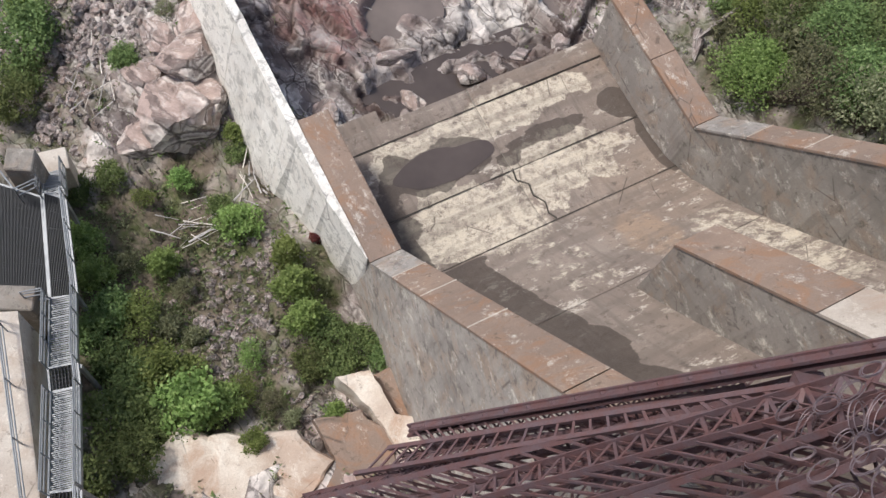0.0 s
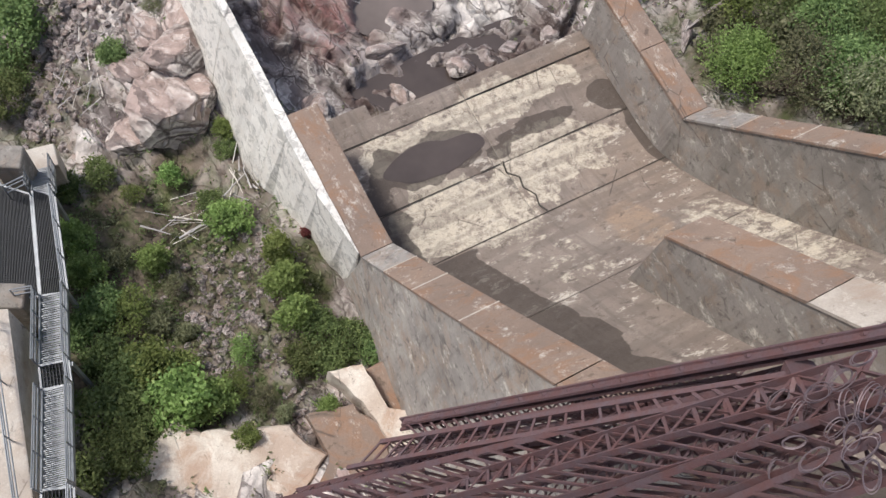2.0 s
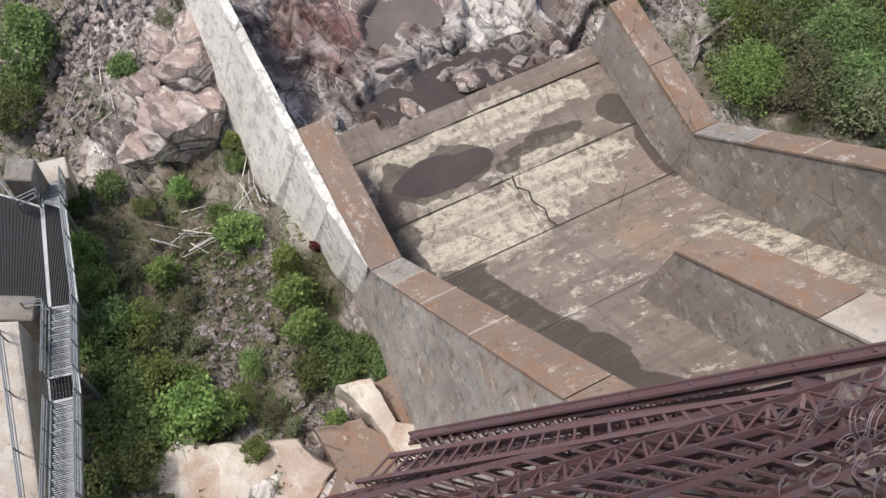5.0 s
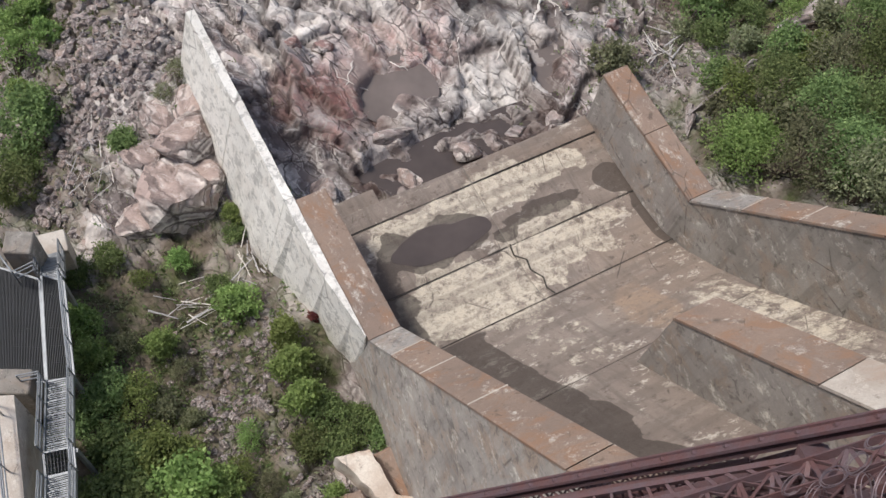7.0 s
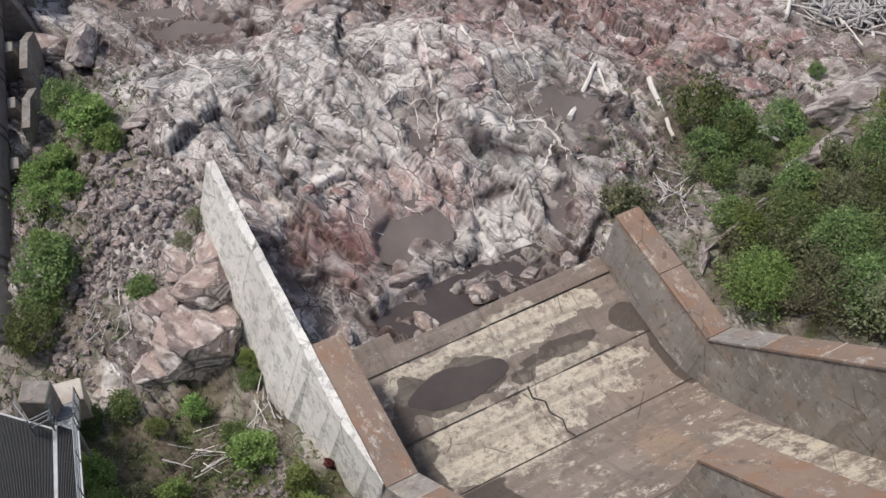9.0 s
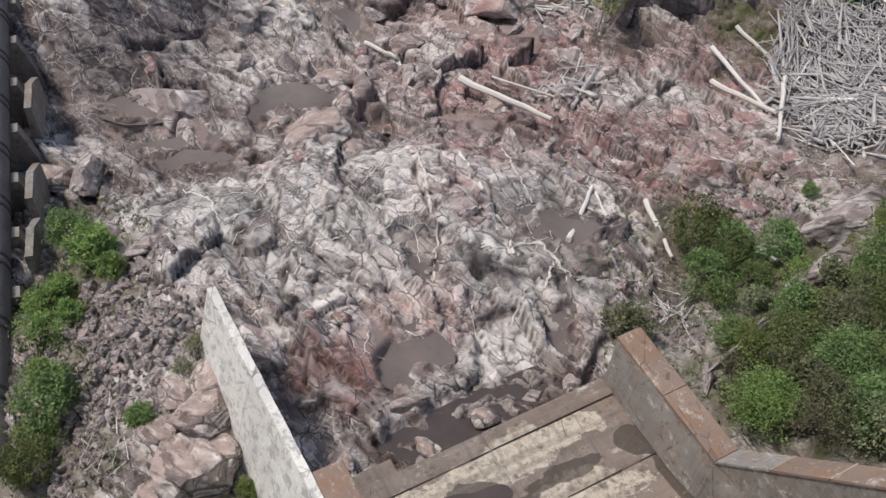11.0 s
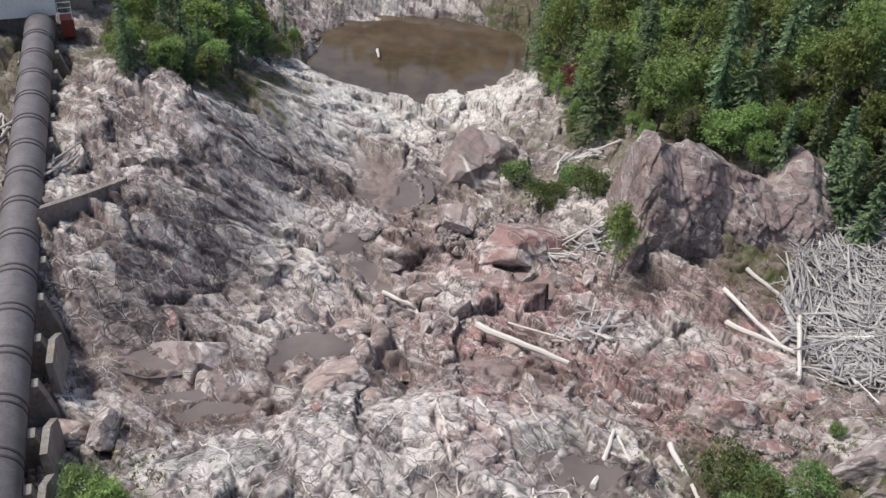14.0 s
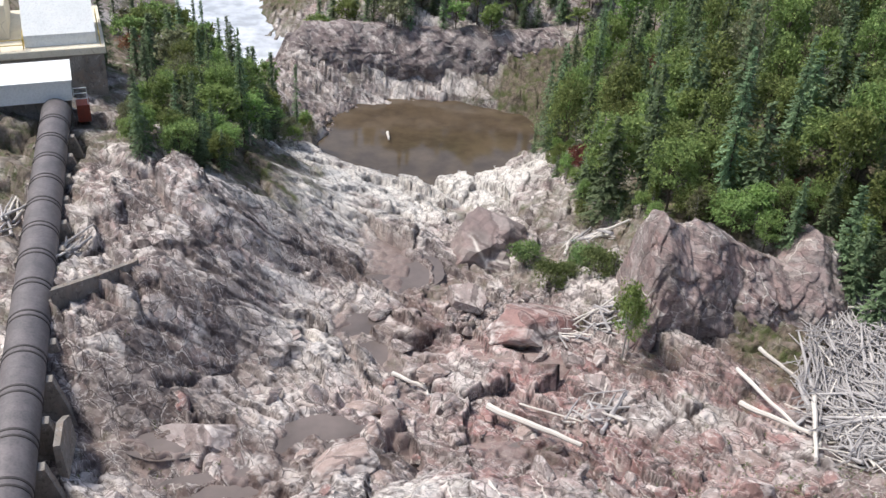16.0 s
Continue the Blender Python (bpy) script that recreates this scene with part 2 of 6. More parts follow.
# ---------------------------------------------------------------- materials
class Shader:
    """A small hand for writing node materials."""
    def __init__(self, name):
        self.m = bpy.data.materials.new(name)
        self.m.use_nodes = True
        self.t = self.m.node_tree
        self.t.nodes.clear()
        self.out = self.t.nodes.new("ShaderNodeOutputMaterial")
        self.b = self.t.nodes.new("ShaderNodeBsdfPrincipled")
        self.t.links.new(self.b.outputs[0], self.out.inputs[0])
        self.co = self.t.nodes.new("ShaderNodeTexCoord").outputs["Object"]

    def put(self, sock, v):
        if isinstance(v, bpy.types.NodeSocket):
            self.t.links.new(v, sock)
        elif isinstance(v, (tuple, list)) and len(v) == 3 and sock.type == "RGBA":
            sock.default_value = (*v, 1)
        else:
            sock.default_value = v

    def node(self, kind, ins=None, **props):
        n = self.t.nodes.new(kind)
        if kind == "ShaderNodeTexNoise" and "normalize" in props:
            n.normalize = props["normalize"]
        if "operation" in props:
            n.operation = props["operation"]
        if "feature" in props:
            n.feature = props["feature"]
        if "distance" in props:
            n.distance = props["distance"]
        for k, v in (ins or {}).items():
            self.put(n.inputs[k], v)
        return n

    def stretch(self, sx, sy, sz, rz=0.0):
        r = self.node("ShaderNodeMapping", {"Vector": self.co})
        r.inputs["Rotation"].default_value = (0, 0, radians(rz))
        n = self.node("ShaderNodeMapping", {"Vector": r.outputs[0]})
        n.inputs["Scale"].default_value = (sx, sy, sz)
        return n.outputs[0]

    def noise(self, scale, detail=4, rough=0.6, vec=None, distort=0.0):
        return self.node("ShaderNodeTexNoise", {"Vector": vec or self.co, "Scale": scale, "Detail": detail, "Roughness": rough, "Distortion": distort}).outputs[0]

    def crack(self, scale, vec=None):
        return self.node("ShaderNodeTexVoronoi", {"Vector": vec or self.co, "Scale": scale}, feature="DISTANCE_TO_EDGE").outputs["Distance"]

    def cell(self, scale, vec=None):
        return self.node("ShaderNodeTexVoronoi", {"Vector": vec or self.co, "Scale": scale}).outputs["Color"]

    def facets(self, scale, vec):
        """A flat, tilted face for each cell, with sharp steps between."""
        v = self.node("ShaderNodeTexVoronoi", {"Vector": vec, "Scale": scale})
        off = self.node("ShaderNodeVectorMath", {0: vec, 1: v.outputs["Position"]}, operation="SUBTRACT").outputs[0]
        way = self.node("ShaderNodeVectorMath", {0: v.outputs["Color"], 1: (0.5, 0.5, 0.5)}, operation="SUBTRACT").outputs[0]
        return self.node("ShaderNodeVectorMath", {0: off, 1: way}, operation="DOT_PRODUCT").outputs["Value"]

    def ramp(self, fac, *stops):
        n = self.node("ShaderNodeValToRGB", {"Fac": fac})
        e = n.color_ramp.elements
        while len(e) < len(stops):
            e.new(0.5)
        for el, (p, c) in zip(e, stops):
            el.position = p
            el.color = (*c, 1) if isinstance(c, (tuple, list)) else (c, c, c, 1)
        return n.outputs[0]

    def mix(self, fac, a, b, mode="MIX"):
        n = self.t.nodes.new("ShaderNodeMix")
        n.data_type, n.blend_type = "RGBA", mode
        self.put(n.inputs[0], fac)
        self.put(n.inputs[6], a)
        self.put(n.inputs[7], b)
        return n.outputs[2]

    def math(self, op, a, b=0.0):
        n = self.t.nodes.new("ShaderNodeMath")
        n.operation = op
        self.put(n.inputs[0], a)
        self.put(n.inputs[1], b)
        return n.outputs[0]

    def attr(self, name):
        n = self.t.nodes.new("ShaderNodeAttribute")
        n.attribute_name = name
        return n.outputs["Fac"]

    def random(self):
        return self.t.nodes.new("ShaderNodeObjectInfo").outputs["Random"]

    def island(self):
        return self.t.nodes.new("ShaderNodeNewGeometry").outputs["Random Per Island"]

    def relief(self, height, strength=0.5, dist=0.05, under=None):
        ins = {"Height": height, "Strength": strength, "Distance": dist}
        if under is not None:
            ins["Normal"] = under
        return self.node("ShaderNodeBump", ins).outputs[0]

    def done(self, color, rough=0.85, normal=None, metal=0.0, spec=0.3):
        self.put(self.b.inputs["Base Color"], color)
        self.put(self.b.inputs["Roughness"], rough)
        self.put(self.b.inputs["Metallic"], metal)
        self.put(self.b.inputs["Specular IOR Level"], spec)
        if normal is not None:
            self.put(self.b.inputs["Normal"], normal)
        return self.m


def rock_material(name, attrs=True, tone=(0.40, 0.355, 0.34), pink=(0.49, 0.36, 0.335), chip_by=1.0):
    s = Shader(name)
    beds = s.stretch(0.55, 1.45, 1.3, 50)
    big = s.noise(0.16, 5, 0.62)
    mid = s.noise(0.9, 6, 0.7, beds, 0.3)
    fine = s.noise(7.0, 6, 0.75)
    col = s.mix(s.ramp(big, (0.38, 0.0), (0.62, 1.0)), tone, pink)
    dim = tuple(0.5 * c for c in tone)
    col = s.mix(s.ramp(mid, (0.44, 0.0), (0.60, 0.85)), col, dim)
    col = s.mix(s.ramp(s.noise(0.45, 5, 0.7, beds), (0.50, 0.0), (0.60, 0.8 * chip_by)), col, (0.68, 0.63, 0.59))
    if attrs:
        col = s.mix(s.attr("grey"), col, s.mix(s.ramp(mid, (0.40, 0.0), (0.60, 1.0)), (0.15, 0.158, 0.16), (0.33, 0.325, 0.31)))
        col = s.mix(s.math("MULTIPLY", s.attr("red"), s.ramp(s.noise(0.8, 5, 0.7), (0.36, 0.0), (0.58, 1.0))), col, (0.44, 0.20, 0.18))
        col = s.mix(s.ramp(s.attr("block"), (0.20, 0.85), (0.42, 0.0)), col, s.mix(0.72, col, (0.12, 0.105, 0.105)))
        col = s.mix(s.ramp(s.attr("block"), (0.57, 0.0), (0.75, 0.9)), col, s.mix(0.65, col, (0.88, 0.83, 0.79)))
    jog = s.node("ShaderNodeVectorMath", {0: s.node("ShaderNodeTexNoise", {"Vector": s.co, "Scale": 1.1, "Detail": 5.0, "Roughness": 0.65}).outputs["Color"], 1: (0.55, 0.55, 0.55)}, operation="MULTIPLY").outputs[0]
    split = s.node("ShaderNodeVectorMath", {0: s.stretch(0.62, 1.35, 1.2, 50), 1: jog}, operation="ADD").outputs[0]
    tone_of = lambda scale: s.node("ShaderNodeSeparateColor", {"Color": s.cell(scale, split)}).outputs[0]
    chips = s.math("ADD", s.math("MULTIPLY", tone_of(0.8), 0.40), s.math("ADD", s.math("MULTIPLY", tone_of(2.1), 0.34), s.math("MULTIPLY", s.noise(3.0, 7, 0.75), 0.26)))
    calm = s.math("SUBTRACT", 1.0, s.math("MULTIPLY", s.attr("grey"), 0.75)) if attrs else chip_by
    col = s.mix(s.math("MULTIPLY", s.ramp(chips, (0.30, 0.9), (0.42, 0.0)), calm), col, s.mix(0.75, col, (0.06, 0.045, 0.045)))
    col = s.mix(s.math("MULTIPLY", s.ramp(chips, (0.60, 0.0), (0.72, 0.9)), calm), col, s.mix(0.7, col, (0.90, 0.84, 0.80)))
    if attrs:
        col = s.mix(s.math("MULTIPLY", s.math("MULTIPLY", s.attr("red"), 0.9), s.ramp(s.noise(0.9, 6, 0.75), (0.38, 0.1), (0.56, 1.0))), col, s.mix(0.8, col, (0.52, 0.22, 0.21)))
        col = s.mix(s.math("MULTIPLY", s.attr("pale"), s.ramp(mid, (0.28, 0.3), (0.46, 1.0))), col, (0.88, 0.85, 0.80))
        col = s.mix(s.math("MULTIPLY", s.attr("dark"), 0.85), col, s.mix(0.35, s.mix(s.ramp(mid, (0.38, 0.0), (0.62, 1.0)), (0.092, 0.068, 0.062), (0.215, 0.16, 0.145)), s.mix(0.5, col, (0.05, 0.04, 0.04))))
    # white veins, long splits and dark joints
    bent = s.node("ShaderNodeVectorMath", {0: beds, 1: s.node("ShaderNodeTexNoise", {"Vector": s.co, "Scale": 0.8, "Detail": 3.0}).outputs["Color"]}, operation="ADD").outputs[0]
    vein = s.ramp(s.crack(0.42, bent), (0.0, 1.0), (0.022, 0.0))
    vein = s.math("MULTIPLY", vein, s.ramp(s.noise(0.35, 2), (0.46, 0.0), (0.54, 0.9)))
    col = s.mix(vein, col, (0.80, 0.76, 0.70))
    long = s.ramp(s.crack(0.75, s.stretch(0.14, 1.1, 0.9, 50)), (0.0, 1.0), (0.028, 0.0))
    long = s.math("MULTIPLY", long, s.ramp(s.noise(0.3, 4, 0.7), (0.44, 0.0), (0.54, 0.95)))
    edge, edge2 = s.crack(0.8, split), s.crack(2.1, split)
    rim = s.math("MULTIPLY", s.ramp(edge, (0.02, 0.0), (0.05, 1.0), (0.10, 0.0)), s.ramp(s.noise(0.9, 5, 0.7), (0.46, 0.0), (0.56, 0.75)))
    rim2 = s.math("MULTIPLY", s.ramp(edge2, (0.02, 0.0), (0.07, 1.0), (0.13, 0.0)), s.ramp(s.noise(1.3, 5, 0.7), (0.48, 0.0), (0.58, 0.7)))
    col = s.mix(s.math("MULTIPLY", s.math("MAXIMUM", rim, rim2), chip_by), col, s.mix(0.75, col, (0.92, 0.87, 0.83)))
    joint, joint2 = s.ramp(edge, (0.012, 1.0), (0.04, 0.0)), s.ramp(edge2, (0.015, 1.0), (0.06, 0.0))
    joints = s.math("MAXIMUM", s.math("MULTIPLY", joint, s.ramp(s.noise(0.7, 4, 0.7), (0.40, 0.2), (0.54, 1.0))), s.math("MULTIPLY", joint2, s.ramp(s.noise(0.9, 4, 0.7), (0.46, 0.0), (0.60, 0.8))))
    joints = s.math("MAXIMUM", joints, long)
    if attrs:
        joints = s.math("MAXIMUM", s.math("MULTIPLY", joints, 0.75), s.math("MULTIPLY", s.attr("crack"), s.ramp(s.noise(1.3, 3), (0.36, 0.35), (0.54, 1.0))))
    if not attrs:
        joints = s.math("MULTIPLY", joints, 0.35 + 0.25 * chip_by)
    col = s.mix(joints, col, (0.055, 0.043, 0.042))
    col = s.mix(s.ramp(fine, (0.35, 0.3), (0.65, 0.0)), col, (0.16, 0.13, 0.125))
    rough, still = 0.8, None
    if attrs:
        wet_dark = s.math("MULTIPLY", s.attr("wet_dark"), s.ramp(s.noise(0.6, 4), (0.34, 0.2), (0.5, 1.0)))
        col = s.mix(wet_dark, col, s.mix(0.6, col, (0.10, 0.06, 0.05)))
        still = s.attr("silt")
        mud = s.mix(s.ramp(s.noise(0.5, 5, 0.65), (0.36, 0.0), (0.64, 1.0)), (0.20, 0.158, 0.148), (0.285, 0.225, 0.21))
        mud = s.mix(s.ramp(s.noise(3.5, 6, 0.7), (0.56, 0.0), (0.66, 0.6)), mud, (0.38, 0.32, 0.30))
        col = s.mix(s.math("MULTIPLY", still, 0.9), col, mud)
        soil = s.mix(s.ramp(s.noise(2.2, 6, 0.7), (0.38, 0.0), (0.62, 1.0)), (0.085, 0.07, 0.05), (0.20, 0.165, 0.13))
        soil = s.mix(s.ramp(s.noise(0.9, 5, 0.7), (0.46, 0.0), (0.60, 0.8)), soil, (0.075, 0.10, 0.03))
        col = s.mix(s.attr("soil"), col, soil)
        rough = s.math("SUBTRACT", 0.85, s.math("MULTIPLY", wet_dark, 0.25))
    keep = 1.0 if still is None else s.math("SUBTRACT", 1.0, s.math("MULTIPLY", still, 0.85))
    n = s.relief(s.facets(0.8, split), s.math("MULTIPLY", keep, 0.7), 0.7)
    n = s.relief(s.facets(2.1, split), s.math("MULTIPLY", keep, 0.5), 0.5, n)
    n = s.relief(mid, s.math("MULTIPLY", keep, 0.3), 0.10, n)
    n = s.relief(fine, 0.45, 0.03, n)
    n = s.relief(s.math("SUBTRACT", 1.0, joints), s.math("MULTIPLY", keep, 0.7), 0.08, n)
    return s.done(col, rough, n, 0, 0.25)


def concrete_material(name, base=(0.40, 0.37, 0.34), dark=(0.23, 0.21, 0.195), stain=(0.36, 0.22, 0.13), white=0.25, rust=0.3, scale=1.0, streak=True, worn=0.42):
    s = Shader(name)
    big = s.noise(0.35 * scale, 5, 0.65)
    mid = s.noise(1.6 * scale, 7, 0.74)
    fine = s.noise(22, 4, 0.7)
    col = s.mix(s.ramp(big, (0.36, 0.0), (0.64, 1.0)), base, dark)
    col = s.mix(s.ramp(mid, (0.48, 0.0), (0.70, 0.7)), col, dark)
    if streak:
        runs = s.noise(1.0, 5, 0.65, s.stretch(3.2, 3.2, 0.22))
        col = s.mix(s.ramp(runs, (0.52, 0.0), (0.68, 0.45)), col, tuple(c * 0.6 for c in dark))
    col = s.mix(s.math("MULTIPLY", s.ramp(s.noise(0.8, 5, 0.7, None, 0.8), (0.5, 0.0), (0.62, 1.0)), rust), col, stain)
    splash = s.math("MULTIPLY", s.ramp(s.noise(1.3, 9, 0.80, s.stretch(0.9, 1.5, 1.1, -117)), (0.545, 0.0), (0.63, 1.0)), s.ramp(s.noise(7.0, 6, 0.8, None, 0.5), (0.40, 0.1), (0.58, 1.0)))
    col = s.mix(s.math("MULTIPLY", splash, min(1.0, white * 1.8)), col, (0.76, 0.72, 0.65))
    col = s.mix(s.ramp(fine, (0.3, 0.3), (0.6, 0.0)), col, tuple(c * 0.55 for c in dark))
    boards = s.noise(1.0, 3, 0.6, s.stretch(3.0, 0.15, 0.15, -117))
    col = s.mix(s.ramp(boards, (0.54, 0.0), (0.70, 0.12 * (1 - white))), col, tuple(c * 0.75 for c in dark))
    spall = s.noise(2.4, 8, 0.78, None, 0.6)
    col = s.mix(s.ramp(spall, (worn - 0.06, 0.75), (worn, 0.0)), col, tuple(c * 0.55 for c in dark))
    pits = s.ramp(s.crack(0.55, s.stretch(0.5, 1.0, 0.7, -100)), (0.0, 0.7), (0.012, 0.0))
    col = s.mix(s.math("MULTIPLY", pits, s.ramp(s.noise(0.6, 3), (0.56, 0.0), (0.62, 1.0))), col, (0.07, 0.06, 0.055))
    n = s.relief(mid, 0.3, 0.05)
    n = s.relief(spall, 0.4, 0.03, n)
    n = s.relief(fine, 0.5, 0.012, n)
    return s.done(col, 0.88, n, 0, 0.2)


def leaf_material(name, a, b, c, pale=0.80):
    s = Shader(name)
    r = s.island()
    col = s.mix(s.ramp(r, (0.0, 0.0), (0.6, 1.0)), a, b)
    col = s.mix(s.ramp(r, (0.80, 0.0), (1.0, 1.0)), col, c)
    # noise-shaped sprays of darker leaves
    col = s.mix(s.ramp(s.noise(1.6, 3, 0.6), (0.42, 0.6), (0.54, 0.0)), col, tuple(0.6 * v for v in a))
    hue = s.node("ShaderNodeHueSaturation", {"Hue": s.math("ADD", 0.466, s.math("MULTIPLY", s.random(), 0.055)), "Saturation": pale,
                                              "Value": s.math("ADD", 0.70, s.math("MULTIPLY", s.random(), 0.7)), "Color": col}).outputs[0]
    tr = s.t.nodes.new("ShaderNodeBsdfTranslucent")
    s.put(tr.inputs[0], hue)
    mx = s.t.nodes.new("ShaderNodeMixShader")
    mx.inputs[0].default_value = 0.4
    m = s.done(hue, 0.75, None, 0, 0.12)
    s.t.links.new(s.b.outputs[0], mx.inputs[1])
    s.t.links.new(tr.outputs[0], mx.inputs[2])
    s.t.links.new(mx.outputs[0], s.out.inputs[0])
    return m


def steel_material(name, a, b, rough=0.6, metal=0.2, scale=3.0):
    s = Shader(name)
    col = s.mix(s.ramp(s.noise(scale, 6, 0.7), (0.38, 0.0), (0.62, 1.0)), a, b)
    col = s.mix(s.ramp(s.noise(scale * 8, 4, 0.7), (0.3, 0.3), (0.55, 0.0)), col, tuple(v * 0.4 for v in a))
    return s.done(col, rough, s.relief(s.noise(30, 4), 0.3, 0.004), metal, 0.4)


def wood_material(name, a, b):
    s = Shader(name)
    grain = s.noise(1.0, 5, 0.7, s.stretch(1.2, 14, 14))
    col = s.mix(s.ramp(grain, (0.35, 0.0), (0.65, 1.0)), a, b)
    col = s.mix(s.math("MULTIPLY", s.random(), 0.35), col, tuple(v * 0.45 for v in b))
    return s.done(col, 0.85, s.relief(grain, 0.5, 0.01), 0, 0.2)


def water_material(name, tint, rough=0.06):
    s = Shader(name)
    rip = s.noise(1.6, 4, 0.6)
    col = s.mix(s.ramp(s.noise(0.3, 4), (0.35, 0.0), (0.65, 1.0)), tint, tuple(c * 0.6 for c in tint))
    return s.done(col, rough, s.relief(rip, 0.08, 0.03), 0, 0.5)


M_rock = rock_material("river_rock")
M_quartz = steel_material("white_quartz", (0.78, 0.74, 0.69), (0.62, 0.56, 0.52), 0.7, 0.0)
M_boulder = rock_material("boulder_rock", False)
M_boulder_pink = rock_material("pink_rock", False, (0.46, 0.36, 0.325), (0.52, 0.40, 0.355))
M_boulder_red = rock_material("red_rock", False, (0.38, 0.25, 0.23), (0.43, 0.22, 0.20))
M_pinnacle = rock_material("grey_crag_rock", False, (0.27, 0.23, 0.225), (0.34, 0.235, 0.22), 0.3)
M_cliff = rock_material("dark_cliff_rock", False, (0.22, 0.185, 0.185), (0.27, 0.21, 0.205), 0.4)
M_conc = concrete_material("old_concrete", (0.45, 0.42, 0.39), (0.27, 0.25, 0.235), white=0.6, rust=0.35, worn=0.46)
M_conc_white = concrete_material("limewashed_concrete", (0.88, 0.86, 0.81), (0.72, 0.70, 0.66), white=0.95, rust=0.12, streak=False, worn=0.49)
M_conc_lime = concrete_material("lime_streaked_concrete", (0.40, 0.365, 0.335), (0.27, 0.245, 0.225), white=0.6, rust=0.3, worn=0.45)
M_conc_rust = concrete_material("rust_stained_concrete", (0.325, 0.24, 0.19), (0.235, 0.18, 0.15), (0.31, 0.18, 0.115), white=0.42, rust=0.7, streak=False)
M_conc_grey = concrete_material("grey_concrete", (0.36, 0.335, 0.305), (0.22, 0.20, 0.18), white=0.35, rust=0.25, worn=0.45)
M_conc_pale = concrete_material("pale_concrete", (0.66, 0.62, 0.56), (0.44, 0.38, 0.33), white=0.5, rust=0.3, streak=False)
# the terrace's sunlight is put into this pale base; also colours the lime-crusted block
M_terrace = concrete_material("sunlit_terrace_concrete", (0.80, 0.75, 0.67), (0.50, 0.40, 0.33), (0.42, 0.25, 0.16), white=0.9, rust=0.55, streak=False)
M_joint = steel_material("dark_joint", (0.05, 0.045, 0.04), (0.08, 0.07, 0.06), 0.9, 0)
M_steel_red = steel_material("weathered_red_paint", (0.14, 0.072, 0.072), (0.125, 0.088, 0.10), 0.6, 0.1)
M_galv = steel_material("galvanised_steel", (0.34, 0.36, 0.38), (0.25, 0.265, 0.285), 0.5, 0.5)
# the shadow beneath the decks is put into this steel's dark colour
M_grate = steel_material("dark_grating_steel", (0.05, 0.053, 0.06), (0.035, 0.038, 0.042), 0.6, 0.2)
M_wire = steel_material("dull_wire", (0.21, 0.165, 0.18), (0.13, 0.10, 0.11), 0.5, 0.4)
M_pipe = steel_material("grey_pipe_paint", (0.135, 0.125, 0.13), (0.20, 0.18, 0.185), 0.5, 0.1, 0.8)
M_band = steel_material("dark_band", (0.055, 0.05, 0.05), (0.08, 0.07, 0.07), 0.6, 0.1)
M_drift = wood_material("bleached_wood", (0.60, 0.58, 0.575), (0.36, 0.34, 0.34))
M_drift_white = wood_material("pale_bleached_wood", (0.84, 0.80, 0.74), (0.64, 0.60, 0.55))
M_bark = wood_material("bark", (0.16, 0.13, 0.105), (0.09, 0.07, 0.055))
M_birch = wood_material("birch_bark", (0.62, 0.59, 0.55), (0.35, 0.32, 0.29))
M_leaf = leaf_material("broad_leaves", (0.12, 0.19, 0.048), (0.19, 0.28, 0.072), (0.29, 0.39, 0.11))
M_tree = leaf_material("tree_leaves", (0.165, 0.24, 0.085), (0.265, 0.36, 0.125), (0.40, 0.49, 0.19), 0.98)
M_leaf_bright = leaf_material("young_leaves", (0.16, 0.27, 0.042), (0.24, 0.37, 0.068), (0.34, 0.47, 0.12))
M_leaf_dry = leaf_material("autumn_leaves", (0.22, 0.05, 0.03), (0.27, 0.10, 0.04), (0.20, 0.12, 0.04))
M_leaf_grey = leaf_material("dull_leaves", (0.18, 0.205, 0.095), (0.26, 0.285, 0.14), (0.36, 0.375, 0.21))
M_needle = leaf_material("spruce_needles", (0.13, 0.205, 0.10), (0.20, 0.295, 0.14), (0.30, 0.41, 0.21), 0.85)
M_water = water_material("brown_still_water", (0.125, 0.094, 0.062))
# the bright sky's reflection is painted into the river's base colour
M_river = water_material("river_water", (0.74, 0.78, 0.83), 0.10)
M_puddle = water_material("dark_puddle", (0.10, 0.080, 0.073), 0.12)
M_silty = water_material("silty_pool", (0.20, 0.165, 0.15), 0.3)
M_white_paint = steel_material("white_sheet_roof", (0.86, 0.88, 0.87), (0.80, 0.83, 0.82), 0.5, 0.0, 0.6)
M_cream = concrete_material("cream_roof", (0.87, 0.81, 0.66), (0.76, 0.69, 0.55), white=0.3, rust=0.15, scale=0.6, streak=False)
M_yellow = steel_material("yellow_rail_paint", (0.62, 0.46, 0.10), (0.50, 0.36, 0.08), 0.5, 0.0)

# ---------------------------------------------------------------- mesh helpers
def mesh_of(name, bm, material, smooth=False):
    me = bpy.data.meshes.new(name)
    bm.normal_update()
    bm.to_mesh(me)
    bm.free()
    me.materials.append(material)
    if smooth:
        me.polygons.foreach_set("use_smooth", [True] * len(me.polygons))
    return me


def part(name, bm, material, parent=None, label="", smooth=False):
    me = bm if isinstance(bm, bpy.types.Mesh) else mesh_of(name, bm, material, smooth)
    ob = new(name, me)
    if parent is not None:
        ob.parent = parent
    if label:
        tagged(ob, label)
    return ob


def thing(name, label, category, m=None, group="", kind=""):
    e = new(name)
    e.empty_display_size = 0.2
    if m is not None:
        e.matrix_world = m
    return tagged(e, label, category, group, kind)


